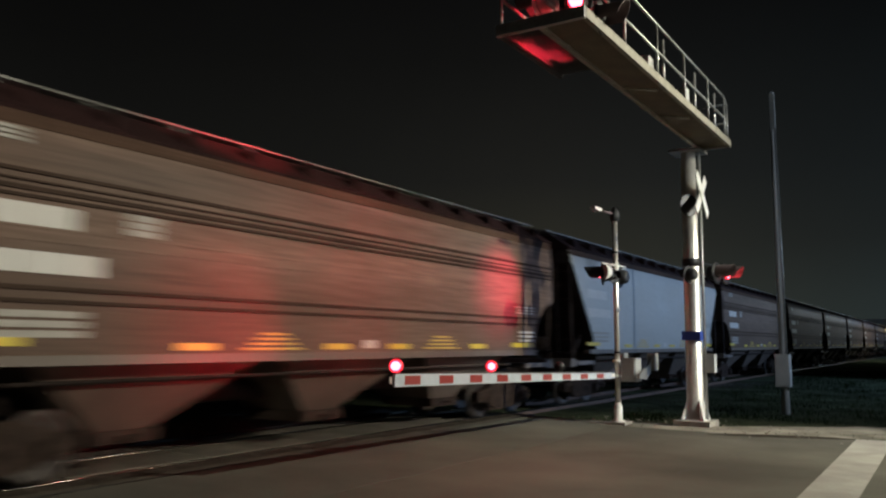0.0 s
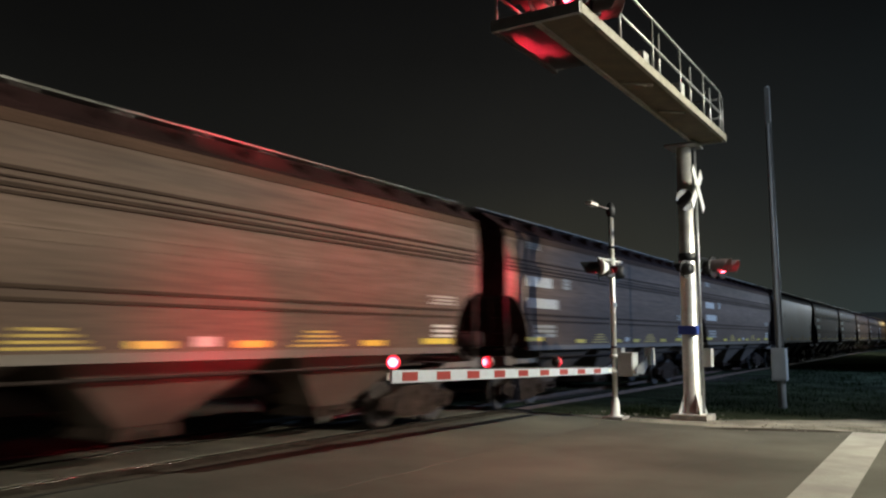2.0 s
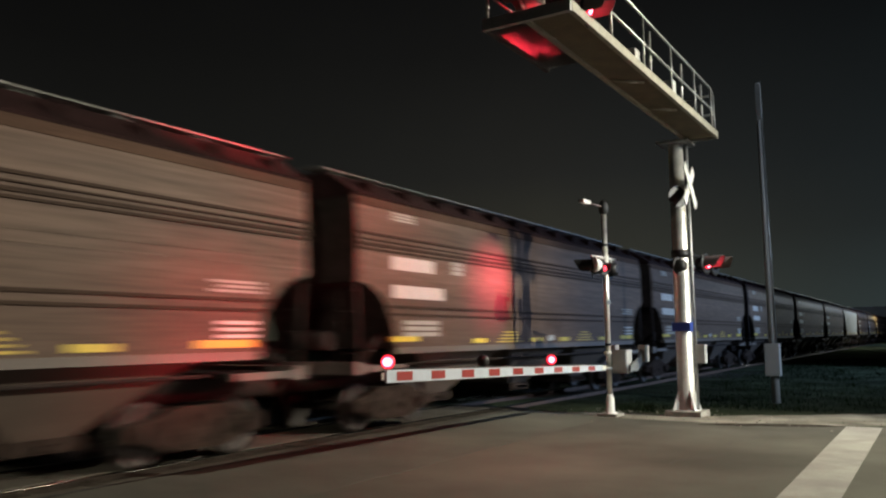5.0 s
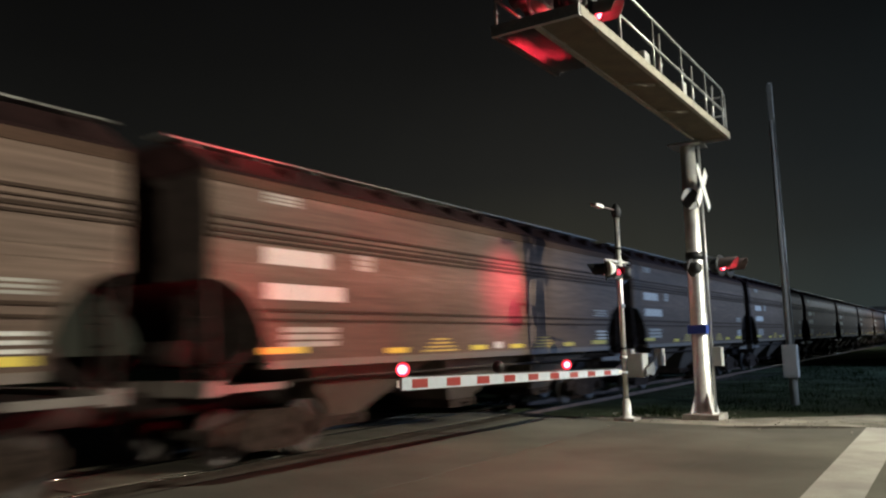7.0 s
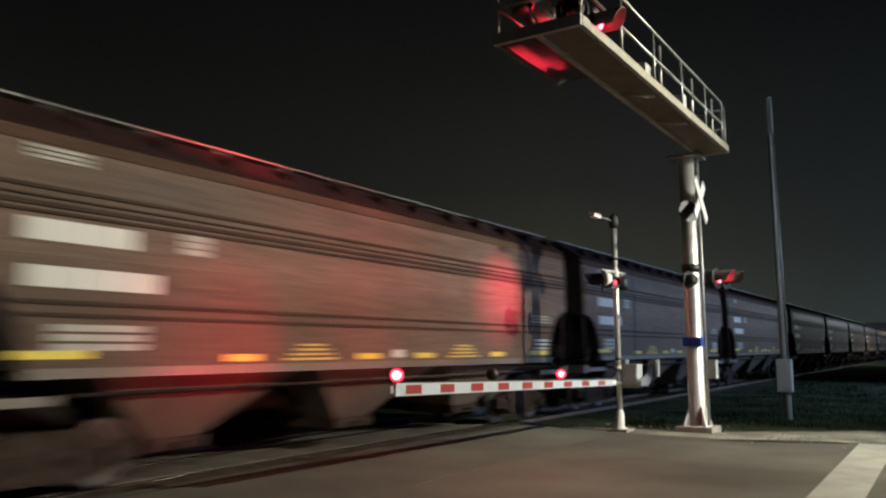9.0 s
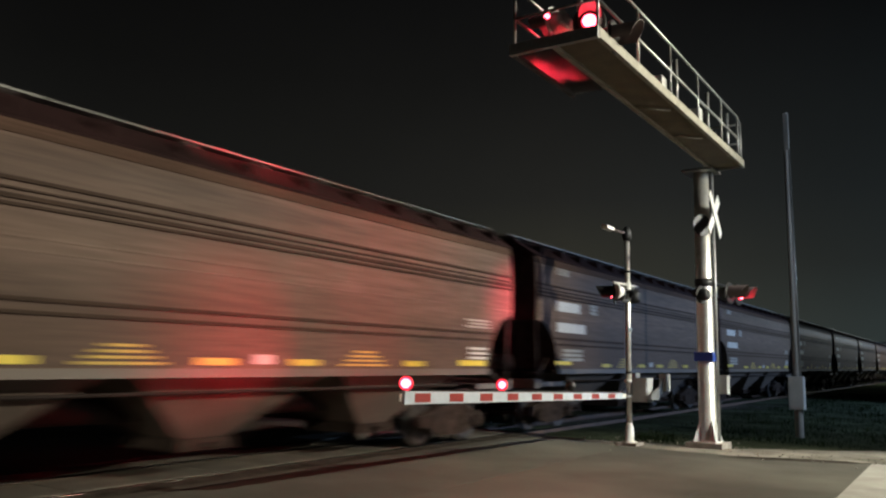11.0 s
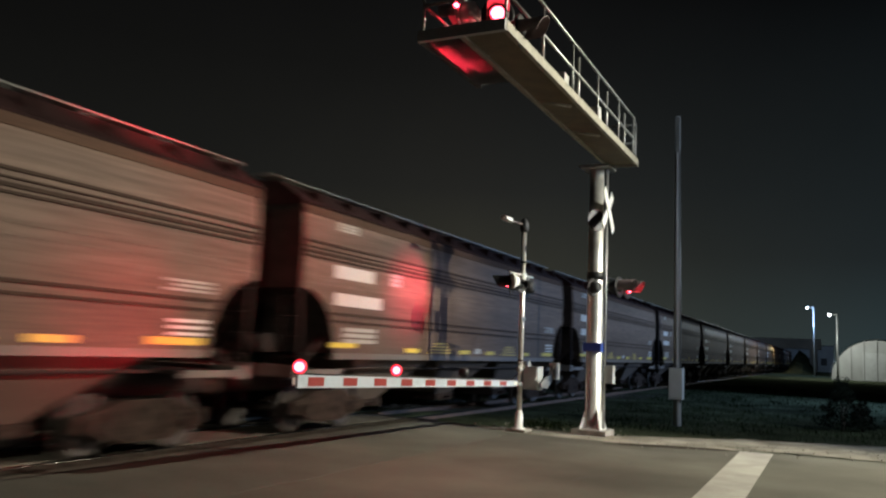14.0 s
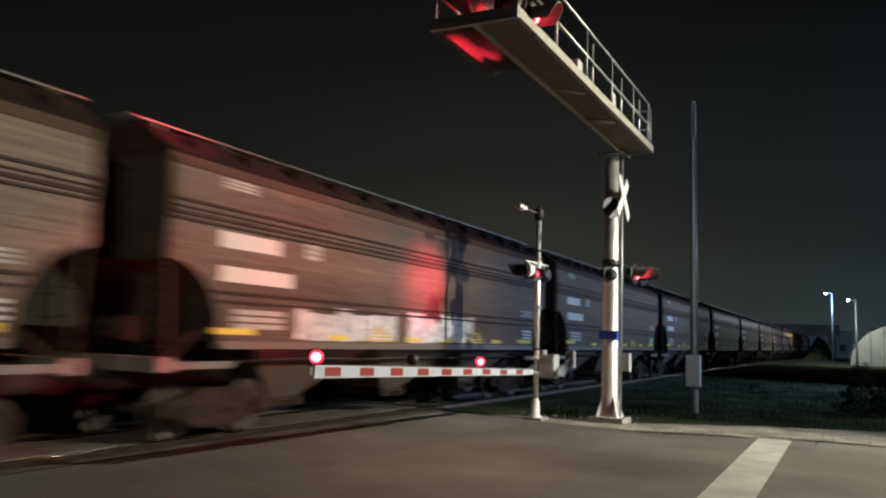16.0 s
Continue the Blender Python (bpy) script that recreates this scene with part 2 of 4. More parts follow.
M_REDSOFT = mat("red_signal_lens", (0.4, 0.01, 0.02), 0.3, emit=(1.0, 0.05, 0.08), strength=4)
# lens zones that imitate the halo around the hot core
M_HALO = mat("red_halo_zone", (0.3, 0.01, 0.015), 0.3, emit=(1.0, 0.012, 0.035), strength=1.3)
M_HALOMID = mat("bright_halo_zone", (0.4, 0.01, 0.02), 0.3, emit=(1.0, 0.05, 0.09), strength=4.0)
M_HALOEDGE = mat("dim_halo_edge", (0.3, 0.01, 0.015), 0.3, emit=(1.0, 0.01, 0.03), strength=0.45)
M_WHITELAMP = mat("lit_lamp_glass", (0.9, 0.9, 0.9), 0.3, emit=(0.86, 0.95, 1.0), strength=30)
M_HOOD = mat("dull_hood_paint", (0.16, 0.12, 0.12), 0.6, var=0.1)
M_REDHOT = mat("bright_red_lens", (0.4, 0.01, 0.02), 0.3, emit=(1.0, 0.05, 0.08), strength=26)


# ---------------------------------------------------------------- mesh helpers
def box(bm, x0, x1, y0, y1, z0, z1, mi=0):
    v = [bm.verts.new(p) for p in ((x0, y0, z0), (x1, y0, z0), (x1, y1, z0), (x0, y1, z0),
                                   (x0, y0, z1), (x1, y0, z1), (x1, y1, z1), (x0, y1, z1))]
    for q in ((3, 2, 1, 0), (4, 5, 6, 7), (0, 1, 5, 4), (1, 2, 6, 5), (2, 3, 7, 6), (3, 0, 4, 7)):
        bm.faces.new([v[i] for i in q]).material_index = mi


def tube(bm, a, b, r0, r1=None, n=12, caps=True, mi=0):
    a, b = Vector(a), Vector(b)
    r1 = r0 if r1 is None else r1
    q = (b - a).to_track_quat("Z", "Y")
    rings = []
    for p, r in ((a, r0), (b, r1)):
        rings.append([bm.verts.new(p + q @ Vector((r * math.cos(k * math.tau / n), r * math.sin(k * math.tau / n), 0))) for k in range(n)])
    for k in range(n):
        f = bm.faces.new((rings[0][k], rings[0][(k + 1) % n], rings[1][(k + 1) % n], rings[1][k]))
        f.material_index, f.smooth = mi, True
    if caps:
        bm.faces.new(rings[0][::-1]).material_index = mi
        bm.faces.new(rings[1]).material_index = mi


def lathe(bm, prof, n=20, m=None, mi=0):
    """Profile of (radius, height) turned about z, then moved by m."""
    m = m or Matrix()
    rings = [[bm.verts.new(m @ Vector((r * math.cos(k * math.tau / n), r * math.sin(k * math.tau / n), z))) for k in range(n)] for r, z in prof]
    for a, b in zip(rings, rings[1:]):
        for k in range(n):
            f = bm.faces.new((a[k], a[(k + 1) % n], b[(k + 1) % n], b[k]))
            f.smooth, f.material_index = True, mi
    bm.faces.new(rings[0][::-1]).material_index = mi
    bm.faces.new(rings[-1]).material_index = mi


def part(name, bm, material, parent=None, label="", bevel=0.0, at=None):
    if bevel:
        sharp = [e for e in bm.edges if len(e.link_faces) == 2 and e.calc_face_angle(0) > 0.6]
        bmesh.ops.bevel(bm, geom=sharp, offset=bevel, segments=2, affect="EDGES", clamp_overlap=True)
    bmesh.ops.recalc_face_normals(bm, faces=bm.faces)
    me = bpy.data.meshes.new(name)
    bm.to_mesh(me)
    bm.free()
    for mm in (material if isinstance(material, (list, tuple)) else [material]):
        me.materials.append(mm)
    ob = new(name, me)
    if parent:
        ob.parent = parent
    if at is not None:
        ob.matrix_basis = at
    if label:
        tagged(ob, label)
    return ob


def boxes(name, list_of, material, parent=None, label="", bevel=0.0, at=None):
    bm = bmesh.new()
    for b in list_of:
        box(bm, *b)
    return part(name, bm, material, parent, label, bevel, at)


def tubes(name, list_of, material, parent=None, label="", at=None):
    bm = bmesh.new()
    for t in list_of:
        tube(bm, *t)
    return part(name, bm, material, parent, label, at=at)


def empty(name, x, y, z, rz=0):
    ob = new(name)
    ob.matrix_basis = pose(x, y, z, 0, 0, rz)
    return ob


# ---------------------------------------------------------------- setting
ROAD_Y0, ROAD_Y1 = 1.5, 18.0


def ground():
    bm = bmesh.new()
    xs = [-900] + list(np.linspace(-60, 60, 41)) + [900]
    ys = [-900] + list(np.linspace(-30, 170, 61)) + [1500]
    grid = [[bm.verts.new((x, y, -0.05 - (0.12 * abs(noise.noise((x * 0.3, y * 0.3, 0))) if (y > 21 or y < 0) else 0))) for y in ys] for x in xs]
    for i in range(len(xs) - 1):
        for j in range(len(ys) - 1):
            bm.faces.new((grid[i][j], grid[i + 1][j], grid[i + 1][j + 1], grid[i][j + 1]))
    tagged(part("ground", bm, M_GROUND), "dark dry grassy ground beside the railway", "ground", kind="structure")


def road():
    bm = bmesh.new()
    for x0, x1 in ((-80, TRACK_X - 2.2), (TRACK_X + 1.55, 80)):
        box(bm, x0, x1, ROAD_Y0, ROAD_Y1, -0.3, 0.0)
    tagged(part("road", bm, M_ASPHALT, bevel=0.02), "worn grey asphalt road leading over the level crossing", "road", kind="structure")
    bm = bmesh.new()
    # worn gravel apron that spills over the lane's edge
    pts = []
    for i in range(121):
        x = -8.4 + i * 0.25
        far = 18.6 + 0.10 * (x + 8.4) + min(max(0.0, x + 4.6), 2.6) * 0.62 + max(0.0, x + 2.0) * 0.30 + 0.30 * noise.noise((x * 0.9, 3, 1)) + 0.15 * noise.noise((x * 3.1, 9, 1))
        near = 17.35 + 0.27 * min(max(x + 4.0, 0.0), 3.2) + 0.16 * noise.noise((x * 0.8, 5, 2)) + 0.10 * noise.noise((x * 3.3, 4, 4))
        pts.append((x, near, min(far, 27.0)))
    rows = []
    for u, z in ((0.0, 0.003), (0.08, 0.014), (0.3, 0.02), (0.6, 0.022), (0.85, 0.0), (1.0, -0.08)):
        rows.append([bm.verts.new((x, a + (b - a) * u, z + (0.012 * noise.noise((x * 2.2, u * 9, 5)) if 0 < u < 1 else 0))) for x, a, b in pts])
    for r, q in zip(rows, rows[1:]):
        for i in range(120):
            bm.faces.new((r[i], r[i + 1], q[i + 1], q[i]))
    tagged(part("road_shoulder", bm, M_DIRT), "rough pale gravel shoulder along the asphalt", "shoulder", kind="structure")
    # dark strip laid in for the shadow where the asphalt edge meets the shoulder
    bm = bmesh.new()
    last = None
    for i in range(60):
        x = -4.35 + i * 0.045
        c = 17.0 + 0.30 * (x + 4.0) + 0.07 * noise.noise((x * 2.5, 1, 8))
        w = (0.30 + 0.12 * noise.noise((x * 3.4, 6, 1))) * min(1.0, i / 12, (59 - i) / 10)
        v = [bm.verts.new((x, c - w * 0.45, 0.004)), bm.verts.new((x, c + w, 0.009))]
        if last:
            bm.faces.new((last[0], last[1], v[1], v[0]))
        last = v
    tagged(part("road_rut", bm, M_DIRTSHADE), "dark strip for the shadow along the broken asphalt edge", "rut", kind="structure")
    bm = bmesh.new()
    for _ in range(420):
        x = random.uniform(-8.2, 3.0)
        y = 18.3 + random.gauss(0, 0.55) + max(0.0, x + 2.4) * random.uniform(0, 0.7)
        d = random.uniform(0.008, 0.022) * (1.8 if random.random() < 0.06 else 1)
        m = pose(x, y, 0.02, random.uniform(0, 360), random.uniform(0, 360), random.uniform(0, 360)) @ Matrix.Diagonal((d, d * 0.8, d * 0.6, 1))
        bmesh.ops.create_cube(bm, size=1.6, matrix=m)
    tagged(part("loose_stones", bm, M_DIRT), "loose pale stones scattered along the road edge", "stones", kind="stuff")
    for cx, cy, heading, length in ((-4.6, 17.2, 200, 3.2), (-2.9, 15.4, 265, 2.6), (-3.4, 11.6, 100, 3.0)):
        bm = bmesh.new()
        a, px, py, last = math.radians(heading), cx, cy, None
        for k in range(26):
            w = 0.011 * (1 - k / 26) + 0.004
            v = (bm.verts.new((px - w * math.sin(a), py + w * math.cos(a), 0.003)), bm.verts.new((px + w * math.sin(a), py - w * math.cos(a), 0.003)))
            if last:
                bm.faces.new((last[0], last[1], v[1], v[0]))
            last = v
            a += random.gauss(0, 0.22)
            px, py = px + math.cos(a) * length / 26, py + math.sin(a) * length / 26
        tagged(part("road_crack", bm, M_RUBBER), "thin dark crack in the asphalt", "crack", kind="structure")
    bm = bmesh.new()
    box(bm, -1.69, -1.06, 8.2, 17.75, 0.002, 0.008)
    tagged(part("stop_line", bm, M_WHITE), "wide worn white stop line painted on the asphalt", "road marking", kind="structure")


def crossing():
    base = tagged(empty("crossing_surface", TRACK_X, 0, 0), "concrete panel surface of the level crossing between the rails", "level crossing", kind="structure")
    bm = bmesh.new()
    box(bm, -0.60, 0.60, -1.2, 1.2, -0.2, 0.07)
    bmesh.ops.bevel(bm, geom=bm.edges[:], offset=0.02, segments=1, affect="EDGES")
    inner = bpy.data.meshes.new("crossing_panel")
    bm.to_mesh(inner)
    bm.free()
    inner.materials.append(M_PANEL)
    bm = bmesh.new()
    box(bm, -0.33, 0.33, -1.2, 1.2, -0.2, 0.06)
    bmesh.ops.bevel(bm, geom=bm.edges[:], offset=0.02, segments=1, affect="EDGES")
    outer = bpy.data.meshes.new("crossing_panel")
    bm.to_mesh(outer)
    bm.free()
    outer.materials.append(M_PANEL)
    for k in range(7):
        y = 2.6 + 2.42 * k
        for x, me in ((0, inner), (1.16, outer), (-1.16, outer)):
            ob = new("crossing_panel", me)
            ob.parent = base
            ob.matrix_basis = pose(x, y, 0.004 * math.sin(k * 7.3 + x))
    # ramped asphalt lip up to the panels, and the dark broken joint along it
    bm = bmesh.new()
    rows = []
    for k in range(58):
        y = 1.5 + k * 0.289
        w = 0.02 * noise.noise((y * 0.9, 4, 3))
        rows.append([bm.verts.new(p) for p in ((1.525, y, -0.1), (1.53, y, 0.066 + w * 0.3), (2.3 + w, y, 0.046), (3.9 + 5 * w, y, 0.0025), (3.95 + 5 * w, y, -0.1))])
    for r, q in zip(rows, rows[1:]):
        for m in range(4):
            bm.faces.new((r[m], r[m + 1], q[m + 1], q[m]))
    part("asphalt_lip", bm, M_ASPHALT, base)
    bm = bmesh.new()
    last = None
    for k in range(140):
        y = 1.5 + k * 0.12
        c = 1.50 + 0.03 * noise.noise((y * 0.55, 2, 2))
        w = 0.030 + 0.02 * noise.noise((y * 0.8, 5, 1)) + 0.015 * noise.noise((y * 4, 1, 7))
        ends = (c - w, c + w)
        v = [bm.verts.new((a, y, 0.074 if a < 1.6 else 0.074 - (a - 1.6) * 0.027)) for a in ends]
        if last:
            bm.faces.new((last[0], last[1], v[1], v[0]))
        last = v
    part("edge_seal", bm, M_RUBBER, base, "dark uneven joint along the asphalt edge")
    # packed dirt beside the rail
    bm = bmesh.new()
    rows = []
    for k in range(140):
        y = 1.5 + k * 0.12
        rows.append([bm.verts.new((a, y, 0.068 + 0.012 * noise.noise((a * 3, y * 1.7, 2)))) for a in (0.80, 0.95, 1.1, 1.25 + 0.06 * noise.noise((y, 1, 1)))])
    for r, q in zip(rows, rows[1:]):
        for m in range(3):
            bm.faces.new((r[m], r[m + 1], q[m + 1], q[m]))
    part("packed_dirt", bm, M_DIRTSHADE, base, "packed brown dirt along the rail")


def track():
    for s in (-1, 1):
        bm = bmesh.new()
        x = s * 0.755
        prof = [(-0.07, -0.09), (0.07, -0.09), (0.07, -0.075), (0.012, -0.055), (0.012, 0.035), (0.036, 0.045), (0.036, 0.066), (0.030, 0.0735), (0.016, 0.0775), (0.0, 0.079), (-0.016, 0.0775), (-0.030, 0.0735), (-0.036, 0.066),
                (-0.036, 0.045), (-0.012, 0.035), (-0.012, -0.055), (-0.07, -0.075)]
        a = [bm.verts.new((TRACK_X + x + px, -320, pz)) for px, pz in prof]
        b = [bm.verts.new((TRACK_X + x + px, 900, pz)) for px, pz in prof]
        for i in range(len(prof)):
            j = (i + 1) % len(prof)
            f = bm.faces.new((a[i], a[j], b[j], b[i]))
            f.material_index = 1 if 5 <= i <= 12 else 0
            f.smooth = 6 <= i <= 11
        tagged(part("rail", bm, [M_RAIL, M_RAILTOP]), "rusty steel rail with a bright worn head", "rail", "running rails")
    bm = bmesh.new()
    box(bm, -1.28, 1.28, -0.115, 0.115, -0.24, -0.085)
    tie = bpy.data.meshes.new("railway_tie")
    bm.to_mesh(tie)
    bm.free()
    tie.materials.append(M_TIE)
    bed = tagged(empty("track_bed", TRACK_X, 0, 0), "stone ballast bed with timber ties", "track bed", kind="structure")
    for k in range(110):
        y = 19.2 + 0.55 * k
        ob = new("railway_tie", tie)
        ob.parent = bed
        ob.matrix_basis = pose(random.uniform(-0.04, 0.04), y, 0, 0, 0, random.uniform(-1, 1))
    bm = bmesh.new()
    for y0, y1, st in ((-300, 1.2, 6.0), (18.4, 80, 0.8), (80, 900, 30)):
        ys = np.arange(y0, y1 + 0.01, st)
        rows = []
        for y in ys:
            rows.append([bm.verts.new((px + random.uniform(-0.06, 0.06), y, pz + random.uniform(-0.025, 0.025))) for px, pz in
                         ((-3.0, -0.12), (-2.3, -0.10), (-1.7, -0.12), (-0.9, -0.13), (0, -0.13), (0.9, -0.13), (1.7, -0.12), (2.2, -0.10), (2.9, -0.12))])
        for r, s in zip(rows, rows[1:]):
            for i in range(8):
                bm.faces.new((r[i], r[i + 1], s[i + 1], s[i]))
    tagged(part("ballast", bm, M_BALLAST, bed), kind="stuff")
    bm = bmesh.new()
    for k in range(2600):
        y = 18.5 + 42 * random.random() ** 1.6
        x = random.choice((random.uniform(-2.8, -0.9), random.uniform(0.85, 2.9)))
        s = random.uniform(0.02, 0.045)
        m = pose(x, y, -0.10 + s * 0.3, random.uniform(0, 360), random.uniform(0, 360), random.uniform(0, 360)) @ Matrix.Diagonal((s, s * 0.8, s * 0.7, 1))
        bmesh.ops.create_cube(bm, size=1.6, matrix=m)
    tagged(part("ballast_stones", bm, M_BALLAST, bed), kind="stuff")


ground()
road()
crossing()
track()


# ---------------------------------------------------------------- covered hopper railcars
BODY_H = CAR_L / 2 - 0.66
ARCH_D, ARCH_H = 1.12, 1.22


def under(y, straight=False):
    """Lower edge of the car's side, which rises to the ends, curved or in a straight slope."""
    a = abs(y)
    if straight:
        return 1.58 + 2.45 * min(1.0, max(0.0, 1 - (BODY_H - a) / 1.75))
    if a < BODY_H - ARCH_D:
        return 1.58
    d = (BODY_H - a) / ARCH_D
    return 1.58 + ARCH_H * math.sqrt(max(0.0, 1 - d * d))


def hopper_car(paint, ribs, marks=True, tagging=False, straight=False, label=""):
    car = tagged(empty("hopper_car", 0, 0, 0), label, "railcar", "cars of the freight train")
    bm = bmesh.new()
    ys = [-BODY_H, *(ARCH_D * np.sin(np.linspace(0.05, 1.5708, 14)) - BODY_H), *np.linspace(-BODY_H + 1.75, BODY_H - 1.75, 9),
          *(BODY_H - ARCH_D * np.sin(np.linspace(1.5708, 0.05, 14))), BODY_H]
    rings = []
    for y in ys:
        zb = under(y, straight)
        e = 0.06 if abs(y) > BODY_H - 0.01 else 0.0
        half = [(1.55 - e, zb), (1.555 - e, zb + (max(3.3, zb + 0.1) - zb) * 0.5), (1.555 - e, max(3.3, zb + 0.1)), (1.548 - e, max(3.9, zb + 0.15)), (1.52 - e, 4.24), (1.45 - e, 4.43)]
        ring = [(x, z) for x, z in half] + [(-x, z) for x, z in half[::-1]]
        rings.append([bm.verts.new((x, y, z)) for x, z in ring])
    n = len(rings[0])
    for a, b in zip(rings, rings[1:]):
        for i in range(n):
            f = bm.faces.new((a[i], a[(i + 1) % n], b[(i + 1) % n], b[i]))
            f.smooth = i not in (5, 11)
            # underside and end faces are near-black, for the shade between cars
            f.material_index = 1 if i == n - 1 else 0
    for a, b in zip(rings, rings[1:]):
        for i in (0, 5, 6, n - 1):
            bm.edges.get((a[i], b[i])).smooth = False
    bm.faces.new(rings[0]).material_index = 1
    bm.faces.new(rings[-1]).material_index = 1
    part("body", bm, [paint, M_UNDER], car)
    # curved dark roof, its hatches and running boards
    bm = bmesh.new()
    prof = [(1.46, 4.39), (1.49, 4.45), (1.41, 4.50), (1.12, 4.69), (0.86, 4.87), (0.3, 4.92)]
    prof = prof + [(-x, z) for x, z in prof[::-1]]
    a, b = ([bm.verts.new((x, y, z)) for x, z in prof] for y in (-BODY_H - 0.04, BODY_H + 0.04))
    for i in range(len(prof)):
        j = (i + 1) % len(prof)
        bm.faces.new((a[i], a[j], b[j], b[i]))
    bm.faces.new(a)
    bm.faces.new(b)
    roof = part("roof", bm, M_ROOF, car)
    boxes("roof_hatch", [(-0.28, 0.28, -BODY_H + 0.8, BODY_H - 0.8, 4.90, 5.0)], M_ROOF, roof, bevel=0.03)
    for s in (-1, 1):
        boxes("roof_carline", [(min(s * 1.02, s * 1.38), max(s * 1.02, s * 1.38), y - 0.05, y + 0.05, 4.50, 4.75) for y in np.linspace(-BODY_H + 0.6, BODY_H - 0.6, 13)], M_ROOF, roof)["kind"] = "stuff"
        boxes("running_board", [(s * 0.62 - 0.22, s * 0.62 + 0.22, -BODY_H - 0.2, BODY_H + 0.2, 4.945, 4.98)]
              + [(s * 0.62 - 0.2, s * 0.62 + 0.2, y - 0.03, y + 0.03, 4.68, 4.94) for y in np.linspace(-BODY_H + 0.3, BODY_H - 0.3, 12)], M_BOARD, roof, "galvanised steel running board")
    # ribs along the sides; the dark ones carry their shade line as colour
    if ribs:
        for z, h in ((3.71, 0.045), (3.60, 0.025), (3.51, 0.055), (3.42, 0.04), (3.07, 0.028), (2.92, 0.025), (2.37, 0.05), (2.22, 0.045)):
            lim = BODY_H - 0.03 if z > 2.85 else BODY_H - 0.92 if z > 2.3 else BODY_H - 1.02
            for s in (-1, 1):
                out = 1.585 if z > 3.2 or z < 2.5 else 1.564
                boxes("side_rib", [(min(s * 1.54, s * out), max(s * 1.54, s * out), -lim, lim, z - h / 2, z + h / 2)], M_RIBSHADE if z > 3.2 or z < 2.5 else paint, car, "dark horizontal rib with its shade line as colour" if z > 3.2 or z < 2.5 else "", bevel=0.008)
    for s in (-1, 1):
        # chord strip under the eave, its brown standing for the shade band
        bm = bmesh.new()
        ring = [[bm.verts.new((s * px, py, pz)) for px, pz in ((1.520, 4.23), (1.534, 4.24), (1.463, 4.425), (1.450, 4.42))] for py in (-BODY_H + 0.02, BODY_H - 0.02)]
        for i in range(4):
            bm.faces.new((ring[0][i], ring[0][(i + 1) % 4], ring[1][(i + 1) % 4], ring[1][i]))
        bm.faces.new(ring[0])
        bm.faces.new(ring[1][::-1])
        part("top_chord", bm, M_CHORDSHADE, car, "brown chord under the eave, the shade put into its colour")
        boxes("side_sill", [(min(s * 1.42, s * 1.59), max(s * 1.42, s * 1.59), -BODY_H + 1.15, BODY_H - 1.15, 1.47, 1.59)], M_SILL, car, "pale steel side sill", bevel=0.012)
    # end frames: end sill, coupler, ladders, slope braces
    tubes("centre_sill", [((0, -CAR_L / 2 + 0.25, 0.98), (0, CAR_L / 2 - 0.25, 0.98), 0.21)], M_UNDER, car)
    for e in (-1, 1):
        y = e * BODY_H
        sill = boxes("end_sill", [(-1.5, 1.5, min(y - e * 0.28, y), max(y - e * 0.28, y), 1.12, 1.34)], M_STEP, car, "dull steel end sill", bevel=0.02)
        for s in (-1, 1):
            boxes("step_sill", [(min(s * 1.44, s * 1.53), max(s * 1.44, s * 1.53), min(y - e * 1.55, y - e * 0.29), max(y - e * 1.55, y - e * 0.29), 1.16, 1.27)], M_STEP, car, "dull steel step sill", bevel=0.01)
        boxes("end_platform", [(-1.4, 1.4, min(y - e * 1.4, y - e * 0.3), max(y - e * 1.4, y - e * 0.3), 1.2, 1.26)], M_UNDER, car)
        tubes("coupler", [((0, y - e * 0.1, 0.9), (0, e * (CAR_L / 2 - 0.02), 0.9), 0.11), ((0, e * (CAR_L / 2 - 0.2), 0.9), (0, e * (CAR_L / 2 + 0.05), 0.9), 0.17)], M_TRUCK, car)
        for s in (-1, 1):
            x = s * 1.46
            rungs = [((x - s * 0.0, y - e * 0.10, z), (x - s * 0.42, y - e * 0.10 + e * 0.02, z), 0.012, None, 6) for z in np.arange(1.5, 4.3, 0.38)]
            posts = [((x, y - e * 0.12, 1.2), (x, y - e * 0.03, 4.36), 0.028, None, 6), ((x - s * 0.42, y - e * 0.1, 1.25), (x - s * 0.42, y - e * 0.03, 4.40), 0.02, None, 6)]
            tubes("end_ladder", posts + rungs, M_UNDER, car)
            tubes("corner_brace", [((s * 1.35, y - e * 0.3, 1.3), (s * 1.2, y - e * 1.3, 2.0), 0.045, None, 6), ((s * 1.45, y - e * 0.16, 1.3), (s * 1.45, y - e * 0.06, 2.9), 0.05, None, 6)], M_UNDER, car)
        bm = bmesh.new()
        tube(bm, (-0.6, y - e * 0.5, 1.75), (0.5, y - e * 0.5, 1.75), 0.2, n=14)
        part("brake_cylinder", bm, M_UNDER, car)
    # three chutes under the floor
    for yc in (-4.1, 0.0, 4.1):
        bm = bmesh.new()
        top = [bm.verts.new((sx * 1.38, yc + sy * 1.85, 1.50)) for sx, sy in ((-1, -1), (1, -1), (1, 1), (-1, 1))]
        low = [bm.verts.new((sx * 0.62, yc + sy * 0.42, 0.52)) for sx, sy in ((-1, -1), (1, -1), (1, 1), (-1, 1))]
        for i in range(4):
            bm.faces.new((top[i], top[(i + 1) % 4], low[(i + 1) % 4], low[i]))
        bm.faces.new(top)
        bm.faces.new(low[::-1])
        chute = part("discharge_chute", bm, M_HOPPER, car)
